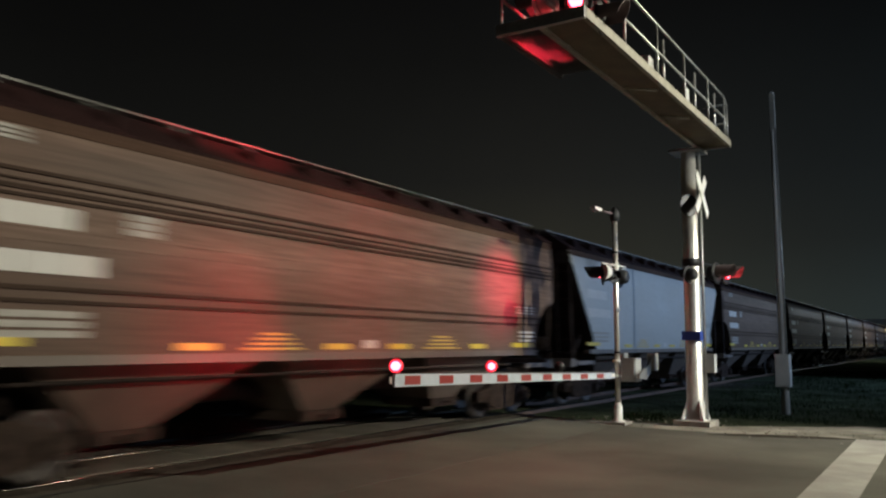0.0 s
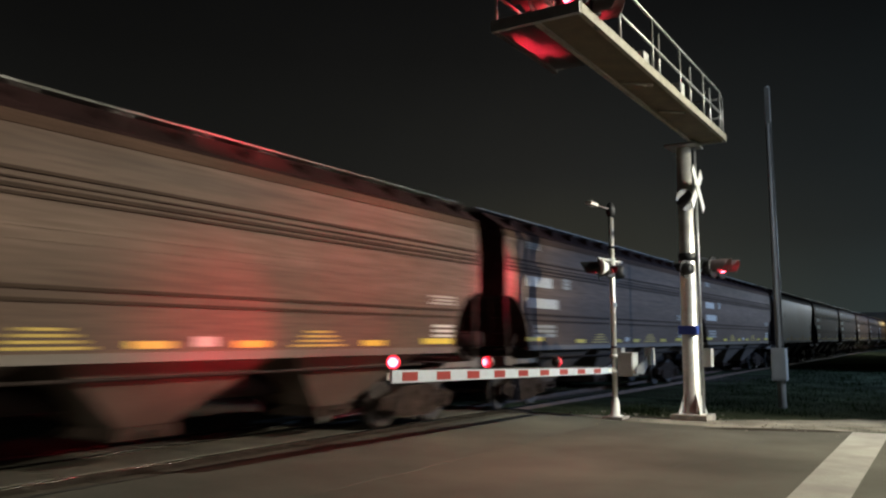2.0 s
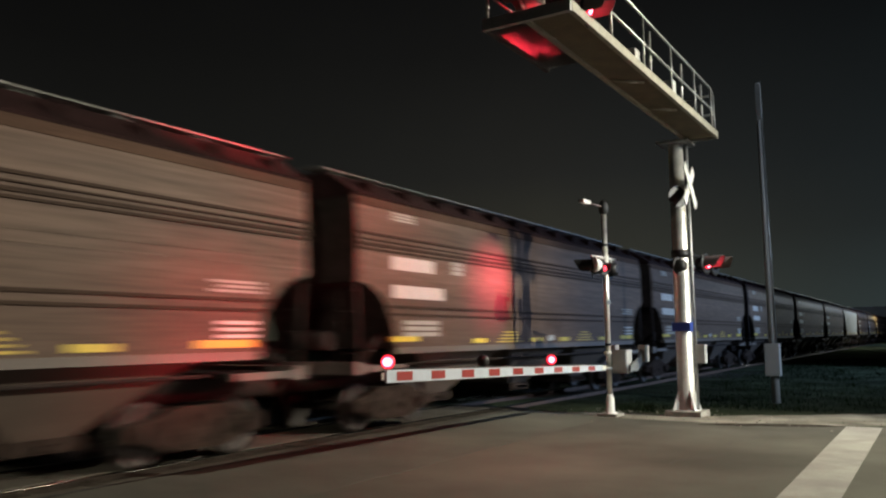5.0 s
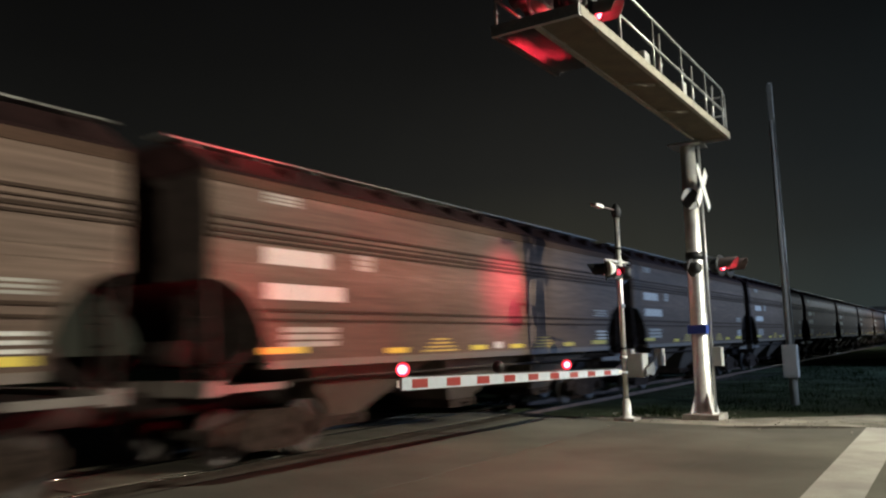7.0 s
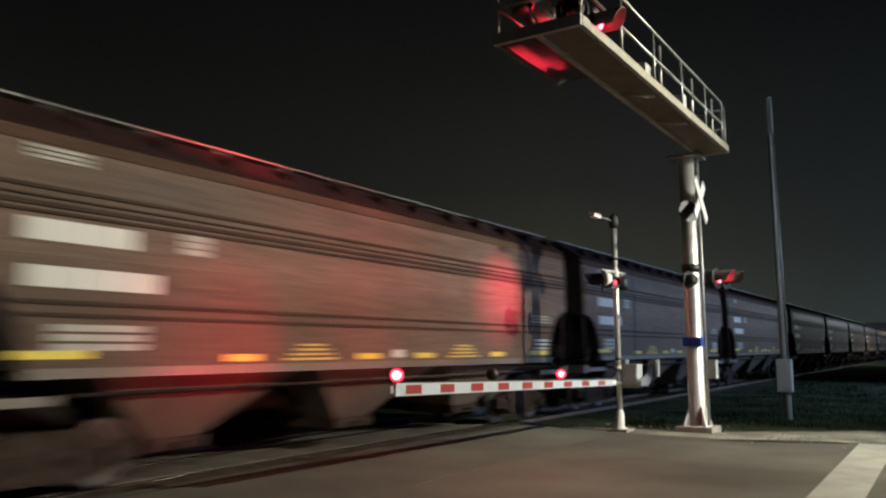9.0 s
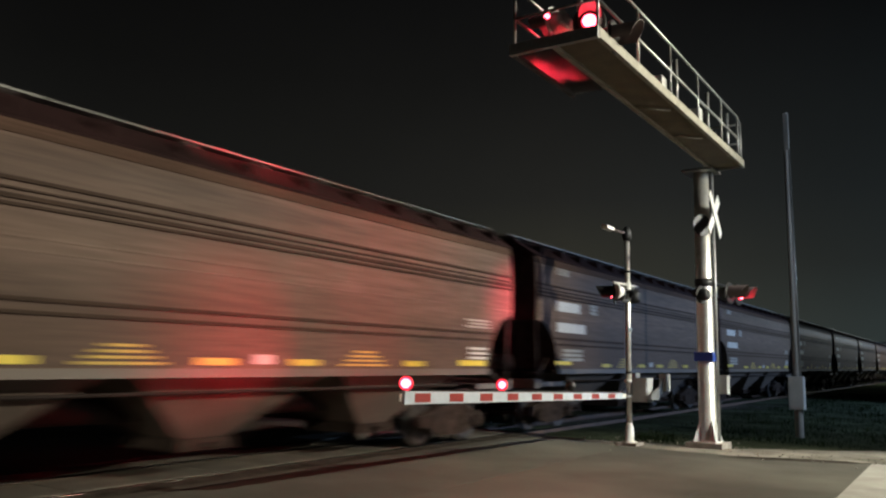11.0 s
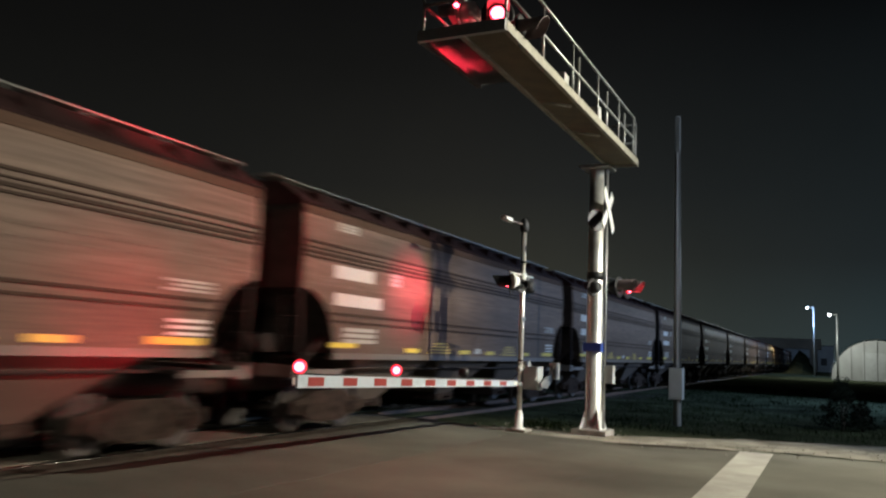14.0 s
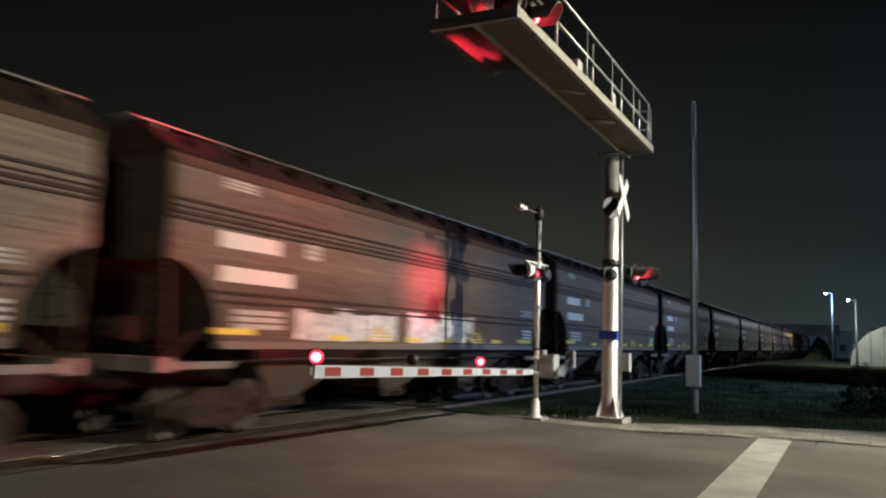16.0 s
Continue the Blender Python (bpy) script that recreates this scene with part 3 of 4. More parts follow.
        boxes("outlet_gate", [(-0.7, 0.7, yc - 0.5, yc + 0.5, 0.36, 0.54), (-0.9, 0.9, yc - 0.06, yc + 0.06, 0.42, 0.48)], M_TRUCK, chute, bevel=0.01)
    tubes("brake_pipe", [((1.25, -6.2, 1.25), (1.25, 6.2, 1.25), 0.03, None, 6), ((-1.25, -6.2, 1.25), (-1.25, 6.2, 1.25), 0.03, None, 6)], M_UNDER, car)
    # trucks
    for e in (-1, 1):
        yc = e * (CAR_L / 2 - 2.45)
        bm = bmesh.new()
        for s in (-1, 1):
            x = s * 0.98
            out = [(-1.25, 0.62), (-1.25, 0.40), (-0.95, 0.34), (-0.45, 0.20), (0.45, 0.20), (0.95, 0.34), (1.25, 0.40), (1.25, 0.62), (0.9, 0.68), (0.5, 0.82), (-0.5, 0.82), (-0.9, 0.68)]
            p = [bm.verts.new((x - 0.09, yc + a, z)) for a, z in out]
            q = [bm.verts.new((x + 0.09, yc + a, z)) for a, z in out]
            for i in range(len(out)):
                j = (i + 1) % len(out)
                bm.faces.new((p[i], p[j], q[j], q[i]))
            bm.faces.new(p)
            bm.faces.new(q[::-1])
            for a in (-0.89, 0.89):
                tube(bm, (x + s * 0.02, yc + a, 0.457), (x + s * 0.2, yc + a, 0.457), 0.13, n=12)
            for a in (-0.16, 0.0, 0.16):
                tube(bm, (x, yc + a, 0.3), (x, yc + a, 0.62), 0.06, n=8)
        box(bm, -0.95, 0.95, yc - 0.2, yc + 0.2, 0.5, 0.78)
        truck = part("truck_frame", bm, M_TRUCK, car)
        for a in (-0.89, 0.89):
            bm = bmesh.new()
            tube(bm, (-0.95, 0, 0), (0.95, 0, 0), 0.08, n=10)
            for s in (-1, 1):
                lathe(bm, [(0.12, -0.07), (0.16, -0.06), (0.36, -0.015), (0.40, -0.06), (0.457, -0.06), (0.46, 0.05), (0.40, 0.055), (0.36, 0.03), (0.16, 0.05), (0.12, 0.06)],
                      28, pose(s * 0.755, 0, 0, 0, 90, 0))
                for k in range(4):
                    tube(bm, (s * 0.79, 0.25 * math.cos(k * math.pi / 2), 0.25 * math.sin(k * math.pi / 2)), (s * 0.81, 0.25 * math.cos(k * math.pi / 2), 0.25 * math.sin(k * math.pi / 2)), 0.035, n=8)
            part("wheelset", bm, M_WHEEL, truck, at=pose(0, yc + a, 0.457))
    # lettering as plain bars, tape and placards, both sides; offsets from the trailing end
    if marks:
        for s in (-1, 1):
            def mark(name, y0, y1, z0, z1, m, lab, d=0.006):
                xa, xb = s * 1.553, s * (1.556 + d)
                yy = sorted(((-CAR_L / 2 + y0) * s, (-CAR_L / 2 + y1) * s))
                boxes(name, [(min(xa, xb), max(xa, xb), yy[0], yy[1], z0, z1)], m, car, lab)
            for k, w in enumerate((0.325, 0.325, 0.325, 0.26)):
                mark("lettering_bar", 1.72 + k * 0.39, 1.72 + k * 0.39 + w * 1.08, 3.08, 3.34, M_LETTER, "white lettering bar")
            for k in range(5):
                mark("lettering_bar", 1.75 + k * 0.365, 1.75 + k * 0.365 + 0.335, 2.54, 2.79, M_LETTER, "white lettering bar")
            for k in range(3):
                mark("small_lettering", 3.92, 4.40, 3.11 + k * 0.1, 3.19 + k * 0.1, M_DIM, "small white lettering line")
                mark("small_lettering", 1.74, 2.48, 4.04 + k * 0.06, 4.08 + k * 0.06, M_DIM, "small white lettering line")
            for k in range(3):
                mark("small_lettering", 2.1, 3.38, 1.80 + k * 0.115, 1.88 + k * 0.115, M_DIM, "small white lettering line", 0.007)
            mark("reflective_tape", 1.64, 2.6, 1.70, 1.80, M_YELLOW, "yellow reflective tape", 0.010)
            mark("reflective_tape", CAR_L - 3.0, CAR_L - 1.9, 1.66, 1.77, M_YELLOW, "yellow reflective tape")
            for k in range(3):
                mark("small_lettering", CAR_L - 2.75 + 0.15 * (k % 2), CAR_L - 1.75, 2.47 + k * 0.07, 2.51 + k * 0.07, M_DIM, "small white lettering line")
                mark("small_lettering", CAR_L - 2.6, CAR_L - 1.85, 1.80 + k * 0.1, 1.85 + k * 0.1, M_LETTER, "small white lettering line")
            for c, half in ((6.6, 1.5), (11.4, 1.5)):
                for o in (-1, 1):
                    mark("reflective_tape", c + o * half - 0.32, c + o * half + 0.32, 1.64, 1.74, M_YELLOW, "yellow reflective tape")
                for k in range(4):
                    w = 0.62 - 0.11 * k
                    mark("warning_bar", c - w, c + w, 1.64 + k * 0.075, 1.675 + k * 0.075, M_AMBER, "amber warning lettering bar")
            mark("small_lettering", 8.85, 9.15, 1.66, 1.80, M_LETTER, "small white lettering block")
            if tagging and s == 1:
                for y0, y1, z0, z1 in ((3.75, 7.3, 1.62, 2.22), (7.85, 11.3, 1.62, 2.26)):
                    y = y0
                    while y < y1:
                        w = random.uniform(0.3, 0.75)
                        mark("graffiti_letter", y, min(y + w, y1), z0 + random.uniform(-0.02, 0.06), z1 + random.uniform(-0.1, 0.06), M_GRAFFITI, "pale graffiti letter", 0.004)
                        y += w + 0.04
    return car


PROTO = {
    "grey": hopper_car(M_GREY, True, label="brown-grey steel covered hopper railcar rolling along the track"),
    "pale": hopper_car(M_LIGHTGREY, False, straight=True, label="pale grey smooth-sided covered hopper railcar in the freight train"),
    "tagged": hopper_car(M_GREY, True, tagging=True, label="brown-grey covered hopper railcar with pale graffiti along its sill"),
}
CARS = []
used = set()
for k in range(-16, 25):
    kind = "pale" if k in (1, 9, 16) else "tagged" if k == -14 else "grey"
    m = pose(TRACK_X, GAP0 + CAR_L * (k + 0.5), RAIL_Z)
    if kind not in used:
        used.add(kind)
        car = PROTO[kind]
        car.matrix_basis = m
    else:
        car = copy_thing(PROTO[kind], m)
    CARS.append((k, car))
FLASH = []


# ---------------------------------------------------------------- crossing signals
def flasher_bulb(parent, x, y, z, face, r, phase, material=M_RED):
    """A turning lamp insert: one half glows, the other is dark. face: heading of its lit side."""
    bm = bmesh.new()
    bmesh.ops.create_uvsphere(bm, u_segments=36, v_segments=26, radius=r)
    core = 0.84 if material is not M_REDHOT else 0.55
    # zones of falling emission stand for the lamp's halo
    for f in bm.faces:
        f.smooth = True
        d = f.calc_center_median().y / r
        f.material_index = 0 if d > core else 2 if d > core - 0.16 else 3 if d > core - 0.42 else 4 if d > 0 else 1
    ob = part("lamp_insert", bm, [material, M_BLACK, M_HALOMID, M_HALO, M_HALOEDGE], parent, "alternating red lamp", at=pose(x, y, z, 0, 0, face))
    FLASH.append((ob, (x, y, z), face, phase))
    return ob


def signal_head(parent, x, y, z, heading, phase, material=M_RED, r=0.15, plate=M_BLACK, hood=None, size=1.0):
    """Round black background plate, hood and lens; heading: degrees of the lens axis from +y."""
    m = pose(x, y, z, 0, 0, heading) @ Matrix.Scale(size, 4)
    bm = bmesh.new()
    lathe(bm, [(0.255, -0.012), (0.26, 0.0), (0.255, 0.012), (0.20, 0.014)], 28, m @ pose(0, 0.02, 0, -90))
    lathe(bm, [(0.09, -0.22), (0.15, -0.18), (0.175, -0.03), (0.175, 0.01)], 24, m @ pose(0, 0.0, 0, -90))
    head = part("signal_head", bm, plate, parent)
    bm = bmesh.new()
    rows = []
    for d in (0.03, 0.30 if material is not M_REDHOT else 0.45):
        rows.append([[bm.verts.new(m @ Vector((rr * math.cos(a), d - 0.0 + (0.0 if d < 0.1 else -0.10 * (1 - math.sin(a)) if math.sin(a) < 1 else 0), rr * math.sin(a)))) for a in np.linspace(math.radians(-25), math.radians(205), 18)] for rr in (0.17, 0.178)])
    (ai, ao), (bi, bo) = rows
    for i in range(17):
        bm.faces.new((ai[i], ai[i + 1], bi[i + 1], bi[i]))
        bm.faces.new((ao[i], bo[i], bo[i + 1], ao[i + 1]))
        bm.faces.new((bi[i], bi[i + 1], bo[i + 1], bo[i]))
    part("hood", bm, hood or (M_HOOD if material is M_REDHOT else M_BLACK), head)
    c = m @ Vector((0, 0.02, 0))
    flasher_bulb(head, c.x, c.y, c.z, heading, r * (0.8 if material is not M_REDHOT else 0.75), phase, material)
    return head


def crossing_gate(x, y):
    g = tagged(empty("crossing_gate", x, y, 0), "lowered red and white crossing gate on a slim aluminium mast", "crossing gate")
    boxes("base", [(-0.24, 0.24, -0.24, 0.24, -0.1, 0.07)], M_CONC, g, "concrete footing", bevel=0.02)
    bm = bmesh.new()
    lathe(bm, [(0.17, 0.06), (0.17, 0.09), (0.10, 0.11), (0.095, 0.42), (0.072, 0.46), (0.065, 0.50)], 16)
    part("mast_base", bm, M_ALU, g)
    bm = bmesh.new()
    tube(bm, (0, 0, 0.4), (0, 0, 4.85), 0.062, n=16)
    part("mast", bm, M_POLE, g, "bare aluminium mast")
    bm = bmesh.new()
    lathe(bm, [(0.066, 4.70), (0.10, 4.74), (0.115, 4.84), (0.10, 4.95), (0.05, 5.03), (0.015, 5.05)], 16)
    part("mast_cap", bm, M_BLACK, g, "dark domed mast cap")
    bm = bmesh.new()
    tube(bm, (0.062, -0.03, 2.62), (0.078, -0.075, 2.62), 0.05, n=14)
    part("reflector_button", bm, M_ARMWHITE, g, "round white reflector")
    for z in (1.62, 3.95):
        tubes("mast_strap", [((0, 0, z), (0, 0, z + 0.05), 0.068, None, 16)], M_BLACK, g)
    tubes("lamp_bracket", [((0, 0, 4.88), (-0.13, -0.66, 4.90), 0.024, None, 8)], M_HOOD, g)
    boxes("top_light_bar", [(-0.20, -0.06, -1.05, -0.62, 4.86, 4.94)], M_SIGNWHITE, g, "small pale lamp bar", bevel=0.02)
    tubes("cross_arm", [((-0.05, -0.75, 3.66), (0.05, 0.55, 3.66), 0.028, None, 8), ((0, 0, 3.5), (0, 0, 3.72), 0.085, None, 12)], M_ALU, g)
    for yy in (-0.62, 0.40):
        tubes("head_drop", [((0.0, yy, 3.66), (0.0, yy, 3.40), 0.022, None, 8)], M_ALU, g)
    signal_head(g, -0.05, -0.62, 3.42, 104, 0, M_REDHOT, 0.15, hood=M_BLACK)
    signal_head(g, -0.05, 0.40, 3.42, 80, 0)
    signal_head(g, 0.10, -0.42, 3.38, 235, 1, M_REDSOFT, 0.09, size=0.66)
    bm = bmesh.new()
    lathe(bm, [(0.02, -0.16), (0.12, -0.13), (0.17, 0.0), (0.18, 0.04)], 20, pose(0.02, -0.74, 3.45, 90, 0, -35))
    part("bell", bm, M_SIGNWHITE, g, "pale domed warning bell")
    # gate mechanism with counterweights
    boxes("mechanism", [(0.08, 0.44, -0.02, 0.38, 0.98, 1.52)], M_BOX, g, "grey gate mechanism box", bevel=0.03)
    boxes("mechanism_door", [(0.10, 0.42, -0.045, -0.018, 1.02, 1.48)], M_BOX, g, bevel=0.01)
    for z in (1.05, 1.40):
        tubes("mechanism_clamp", [((0, 0, z), (0, 0, z + 0.08), 0.10, None, 14)], M_ALU, g)
    for s in (-0.22, 0.52):
        bm = bmesh.new()
        q = [(-0.15, 1.06), (0.35, 1.02), (0.62, 1.16), (0.95, 1.42), (0.98, 1.58), (0.80, 1.60), (0.50, 1.34), (-0.12, 1.16)]
        a = [bm.verts.new((s, yy, z)) for yy, z in q]
        b = [bm.verts.new((s + 0.05, yy, z)) for yy, z in q]
        for i in range(len(q)):
            j = (i + 1) % len(q)
            bm.faces.new((a[i], a[j], b[j], b[i]))
        bm.faces.new(a)
        bm.faces.new(b[::-1])
        part("counterweight_arm", bm, M_GALV, g)
        boxes("counterweight", [(s - 0.05, s + 0.12, 0.72, 1.02, 1.22, 1.62)], M_BOX, g, "grey iron counterweight", bevel=0.02)
    # arm in alternating bands, rising a little to its tip
    n = 19
    arm = boxes("gate_arm", [(-0.03, -0.01, -9.05 + 0.25 + 0.0, 0.1, -0.05, 0.05)], M_ALU, g, "tapered gate arm", at=pose(-0.02, 0, 1.11, -1.38))
    length = y - 9.0
    for k in range(n):
        a = -0.42 - (length - 0.18) * k / n
        b = max(-0.42 - (length - 0.18) * (k + 1) / n, -length)
        h = 0.066 + 0.026 * k / n
        boxes("band", [(-0.005, 0.03, min(a, b) + 0.001, max(a, b) - 0.001, -h, h)], M_ARMWHITE, arm, "white reflective band", bevel=0.004)
        if k % 2 == 1:
            boxes("band", [(0.026, 0.034, min(a, b) + 0.03, max(a, b) - 0.03, -h * 0.72, h * 0.72)], M_ARMRED, arm, "red reflective patch")
    tubes("cable", [((0.02, -0.3, 0.09), (0.02, -length, 0.10), 0.010, None, 6)], M_BLACK, arm)
    for yy, ph in ((9.05, None), (11.78, 0), (14.55, 1)):
        zz = 0.20
        mount = tubes("gate_lamp_bracket", [((0.01, yy - y, 0.06), (0.01, yy - y, zz), 0.018, None, 8)], M_BLACK, arm)
        bm = bmesh.new()
        lathe(bm, [(0.05, -0.035), (0.088, -0.03), (0.088, 0.03), (0.05, 0.035)], 18, pose(0.01, yy - y, zz, 0, 90, 0))
        part("gate_lamp_ring", bm, M_HOOD, mount)
        if ph is None:
            bm = bmesh.new()
            bmesh.ops.create_uvsphere(bm, u_segments=36, v_segments=26, radius=0.105)
            # same halo zones on the steady lamp
            for f in bm.faces:
                f.smooth = True
                d = f.calc_center_median().y / 0.105
                f.material_index = 0 if d > 0.80 else 1 if d > 0.62 else 2 if d > 0.34 else 3
            part("gate_lamp", bm, [M_RED, M_HALOMID, M_HALO, M_HALOEDGE], mount, "steady glowing red gate lamp", at=pose(0.01, yy - y, zz, 0, 0, -150))
        else:
            flasher_bulb(mount, 0.01, yy - y, zz, -150, 0.105, ph)
    return g


def cantilever(x, y):
    c = tagged(empty("cantilever_signal", x, y, 0), "aluminium cantilever crossing signal with a railed walkway over the road", "crossing signal")
    zt = 6.40
    boxes("footing", [(-0.40, 0.40, -0.40, 0.40, -0.15, 0.14)], M_CONC, c, "square concrete footing", bevel=0.03)
    bm = bmesh.new()
    lathe(bm, [(0.30, 0.12), (0.30, 0.16), (0.192, 0.17), (0.185, 3.0), (0.168, zt - 0.05)], 28)
    part("pole", bm, M_POLE, c, "thick bare aluminium pole")
    for a in range(4):
        m = Matrix.Rotation(math.radians(45 + 90 * a), 4, "Z")
        bm = bmesh.new()
        q = [bm.verts.new(m @ Vector((px, -0.02, pz))) for px, pz in ((0.17, 0.15), (0.36, 0.15), (0.18, 0.66))]
        r = [bm.verts.new(m @ Vector((px, 0.02, pz))) for px, pz in ((0.17, 0.15), (0.36, 0.15), (0.18, 0.66))]
        bm.faces.new(q)
        bm.faces.new(r[::-1])
        for i in range(3):
            bm.faces.new((q[i], q[(i + 1) % 3], r[(i + 1) % 3], r[i]))
        part("base_gusset", bm, M_SIGNWHITE, c)
    tubes("conduit", [((0.235, 0.05, 0.1), (0.235, 0.05, zt - 0.1), 0.035, None, 10)], M_GALV, c)
    boxes("junction_box", [(0.22, 0.44, 0.02, 0.26, 1.20, 1.62)], M_BOX, c, "grey junction box", bevel=0.02)
    boxes("sign_plate", [(0.20, 0.21, -0.24, 0.24, 1.93, 2.13), (-0.2, 0.21, -0.242, -0.23, 1.93, 2.13)], M_BLUE, c, "small blue sign plate")
    # walkway; x limits in the signal's space
    xa, xb = -5.43 - x, -4.03 - x
    ya, yb = 9.95 - y, 18.6 - y - 0.05
    deck = boxes("deck_plate", [(-4.72 - x, xb, ya, yb, zt, zt + 0.05)], M_DECK, c, "dull deck plate")
    yt = ya + 2.2
    for xx, y1, mm in ((xb - 0.03, yb, M_CHAN), (-4.74 - x, yb, M_CHAN), (xa + 0.03, yt, M_GRATE)):
        boxes("side_channel", [(xx - 0.04, xx + 0.04, ya, y1, zt - 0.04, zt + 0.11)], mm, c, "aluminium channel", bevel=0.01)
    boxes("end_channel", [(xa, xb, ya - 0.05, ya + 0.03, zt - 0.05, zt + 0.12)], M_GALV, c, bevel=0.01)
    boxes("end_channel", [(-4.78 - x, xb, yb - 0.03, yb + 0.05, zt - 0.05, zt + 0.12)], M_GALV, c, bevel=0.01)
    boxes("grating", [(xa, -4.76 - x, yy, yy + 0.01, zt + 0.012, zt + 0.04) for yy in np.arange(ya, yt, 0.05)]
          + [(xx, xx + 0.006, ya, yt, zt, zt + 0.045) for xx in np.arange(xa + 0.05, -4.78 - x, 0.035)], M_GRATE, c, "dark steel walkway grating")
    for yy in (ya + 3.3, ya + 5.4):
        tubes("diagonal_strut", [((-4.66 - x, yy, zt - 0.02), (xb - 0.18, yy + 0.45, zt - 0.02), 0.028, None, 8)], M_CHAN, c)
    bm = bmesh.new()
    box(bm, -0.36, 0.36, -0.36, 0.36, zt - 0.10, zt - 0.05)
    part("pole_cap", bm, M_GALV, c, bevel=0.01)
    posts = [10.0, 11.65, 13.3, 15.0, 16.75, 18.2]
    for yy in posts:
        for xx in ((xa + 0.04, xb - 0.04) if yy - y < yt else (xb - 0.04,)):
            tubes("rail_post", [((xx, yy - y, zt), (xx, yy - y, zt + 1.05), 0.024, None, 8)], M_GALV, c)
    for xx, y1 in ((xa + 0.04, yt), (xb - 0.04, yb - 0.35)):
        for h in (0.55, 1.05):
            tubes("hand_rail", [((xx, ya + 0.05, zt + h), (xx, y1, zt + h), 0.024, None, 8)], M_GALV, c)
    for xx in (-4.72 - x, xb - 0.04):
        tubes("cage_post", [((xx, yb - 0.1, zt), (xx, yb - 0.1, zt + 0.95), 0.02, None, 8)], M_GALV, c)
    tubes("cage_brace", [((xb - 0.04, yb - 0.35, zt + 1.05), (xb - 0.04, yb - 0.1, zt + 0.95), 0.02, None, 8)], M_GALV, c)
    for yy in (13.9, 16.0, 17.6):
        tubes("stanchion", [((xb - 0.12, yy - y, zt), (xb - 0.12, yy - y, zt + 0.98), 0.035, None, 10)], M_GALV, c)
    for h in (0.55, 1.05):
        tubes("end_rail", [((xa + 0.04, ya + 0.05, zt + h), (xb - 0.04, ya + 0.05, zt + h), 0.022, None, 8)], M_GALV, c)
        tubes("end_rail", [((-4.72 - x, yb - 0.1, zt + h * 0.9), (xb - 0.04, yb - 0.1, zt + h * 0.9), 0.022, None, 8)], M_GALV, c)
    # lamp frame at the tip: upright, cross bar and heads facing both ways
    mx = -4.72 - x
    tubes("lamp_upright", [((mx, 10.9 - y, zt), (mx, 10.9 - y, zt + 1.7), 0.05, None, 12)], M_ALU, c, "pale lamp upright")
    tubes("lamp_bar", [((mx, 10.2 - y, zt + 0.42), (mx, 11.7 - y, zt + 0.42), 0.03, None, 8)], M_ALU, c)
    signal_head(c, xb - 0.06, 10.62 - y, zt + 0.20, -88, 1, M_REDHOT, 0.12)
    signal_head(c, mx + 0.17, 10.85 - y, zt + 0.62, 204, 0, M_REDHOT, 0.17)
    tubes("head_stem", [((mx, 10.88 - y, zt + 0.62), (mx + 0.17, 10.88 - y, zt + 0.62), 0.025, None, 8)], M_ALU, c)
    tubes("head_stem", [((mx, 10.62 - y, zt + 0.22), (xb - 0.1, 10.62 - y, zt + 0.22), 0.025, None, 8)], M_ALU, c)
    for yy, xx, hh, ph in ((10.55, mx - 0.26, 0.60, 0), (11.35, mx - 0.40, 0.42, 1)):
        signal_head(c, xx, yy - y, zt + hh, 84, ph, M_REDHOT, 0.15, M_BOX)
        tubes("head_stem", [((xx, yy - y, zt + hh), (mx, yy - y, zt + hh), 0.025, None, 8), ((mx, yy - y, zt + 0.40), (mx, yy - y, zt + hh), 0.022, None, 8)], M_ALU, c)
    flasher_bulb(c, mx - 0.30, 10.34 - y, zt + 0.63, 204, 0.05, 0, M_REDHOT)
    tubes("deck_conduit", [((xb - 0.2, ya + 1.3, zt + 0.16), (xb - 0.2, yb - 0.6, zt + 0.16), 0.05, None, 10)], M_GALV, c)
    boxes("deck_box", [(xb - 0.3, xb - 0.1, 13.0 - y, 13.3 - y, zt + 0.05, zt + 0.4)], M_BOX, c, bevel=0.01)
    boxes("deck_box", [(xb - 0.3, xb - 0.12, 15.4 - y, 15.6 - y, zt + 0.05, zt + 0.5)], M_BOX, c, bevel=0.01)
    # crossbuck and flashers on the pole
    for s in (-1, 1):
        bm = bmesh.new()
        box(bm, -0.012, 0.012, -0.115, 0.115, -0.62, 0.62)
        part("crossbuck_blade", bm, M_SIGNWHITE, c, "white crossbuck blade", bevel=0.004, at=pose(0.30 + 0.014 * s, -0.06, 5.28, s * 45, 0, 0))
    bm = bmesh.new()
    lathe(bm, [(0.25, -0.01), (0.26, 0.0), (0.25, 0.01)], 24, pose(0.06, -0.25, 5.02, 90, 0, 55))
    part("sign_back", bm, M_BLACK, c, "dark round sign back")
    tubes("flasher_arm", [((0.0, -0.2, 3.72), (0.25, 0.95, 3.72), 0.03, None, 8), ((0, 0, 3.62), (0, 0, 3.80), 0.205, None, 20)], M_BLACK, c)
    signal_head(c, 0.42, 0.55, 3.50, -100, 1, M_REDHOT, 0.16)
    signal_head(c, 0.50, 1.05, 3.50, -100, 0, M_REDHOT, 0.16)
    signal_head(c, 0.03, -0.28, 3.42, 70, 1, size=0.8)
    return c


crossing_gate(-6.55, 17.75)
cantilever(-4.98, 18.45)


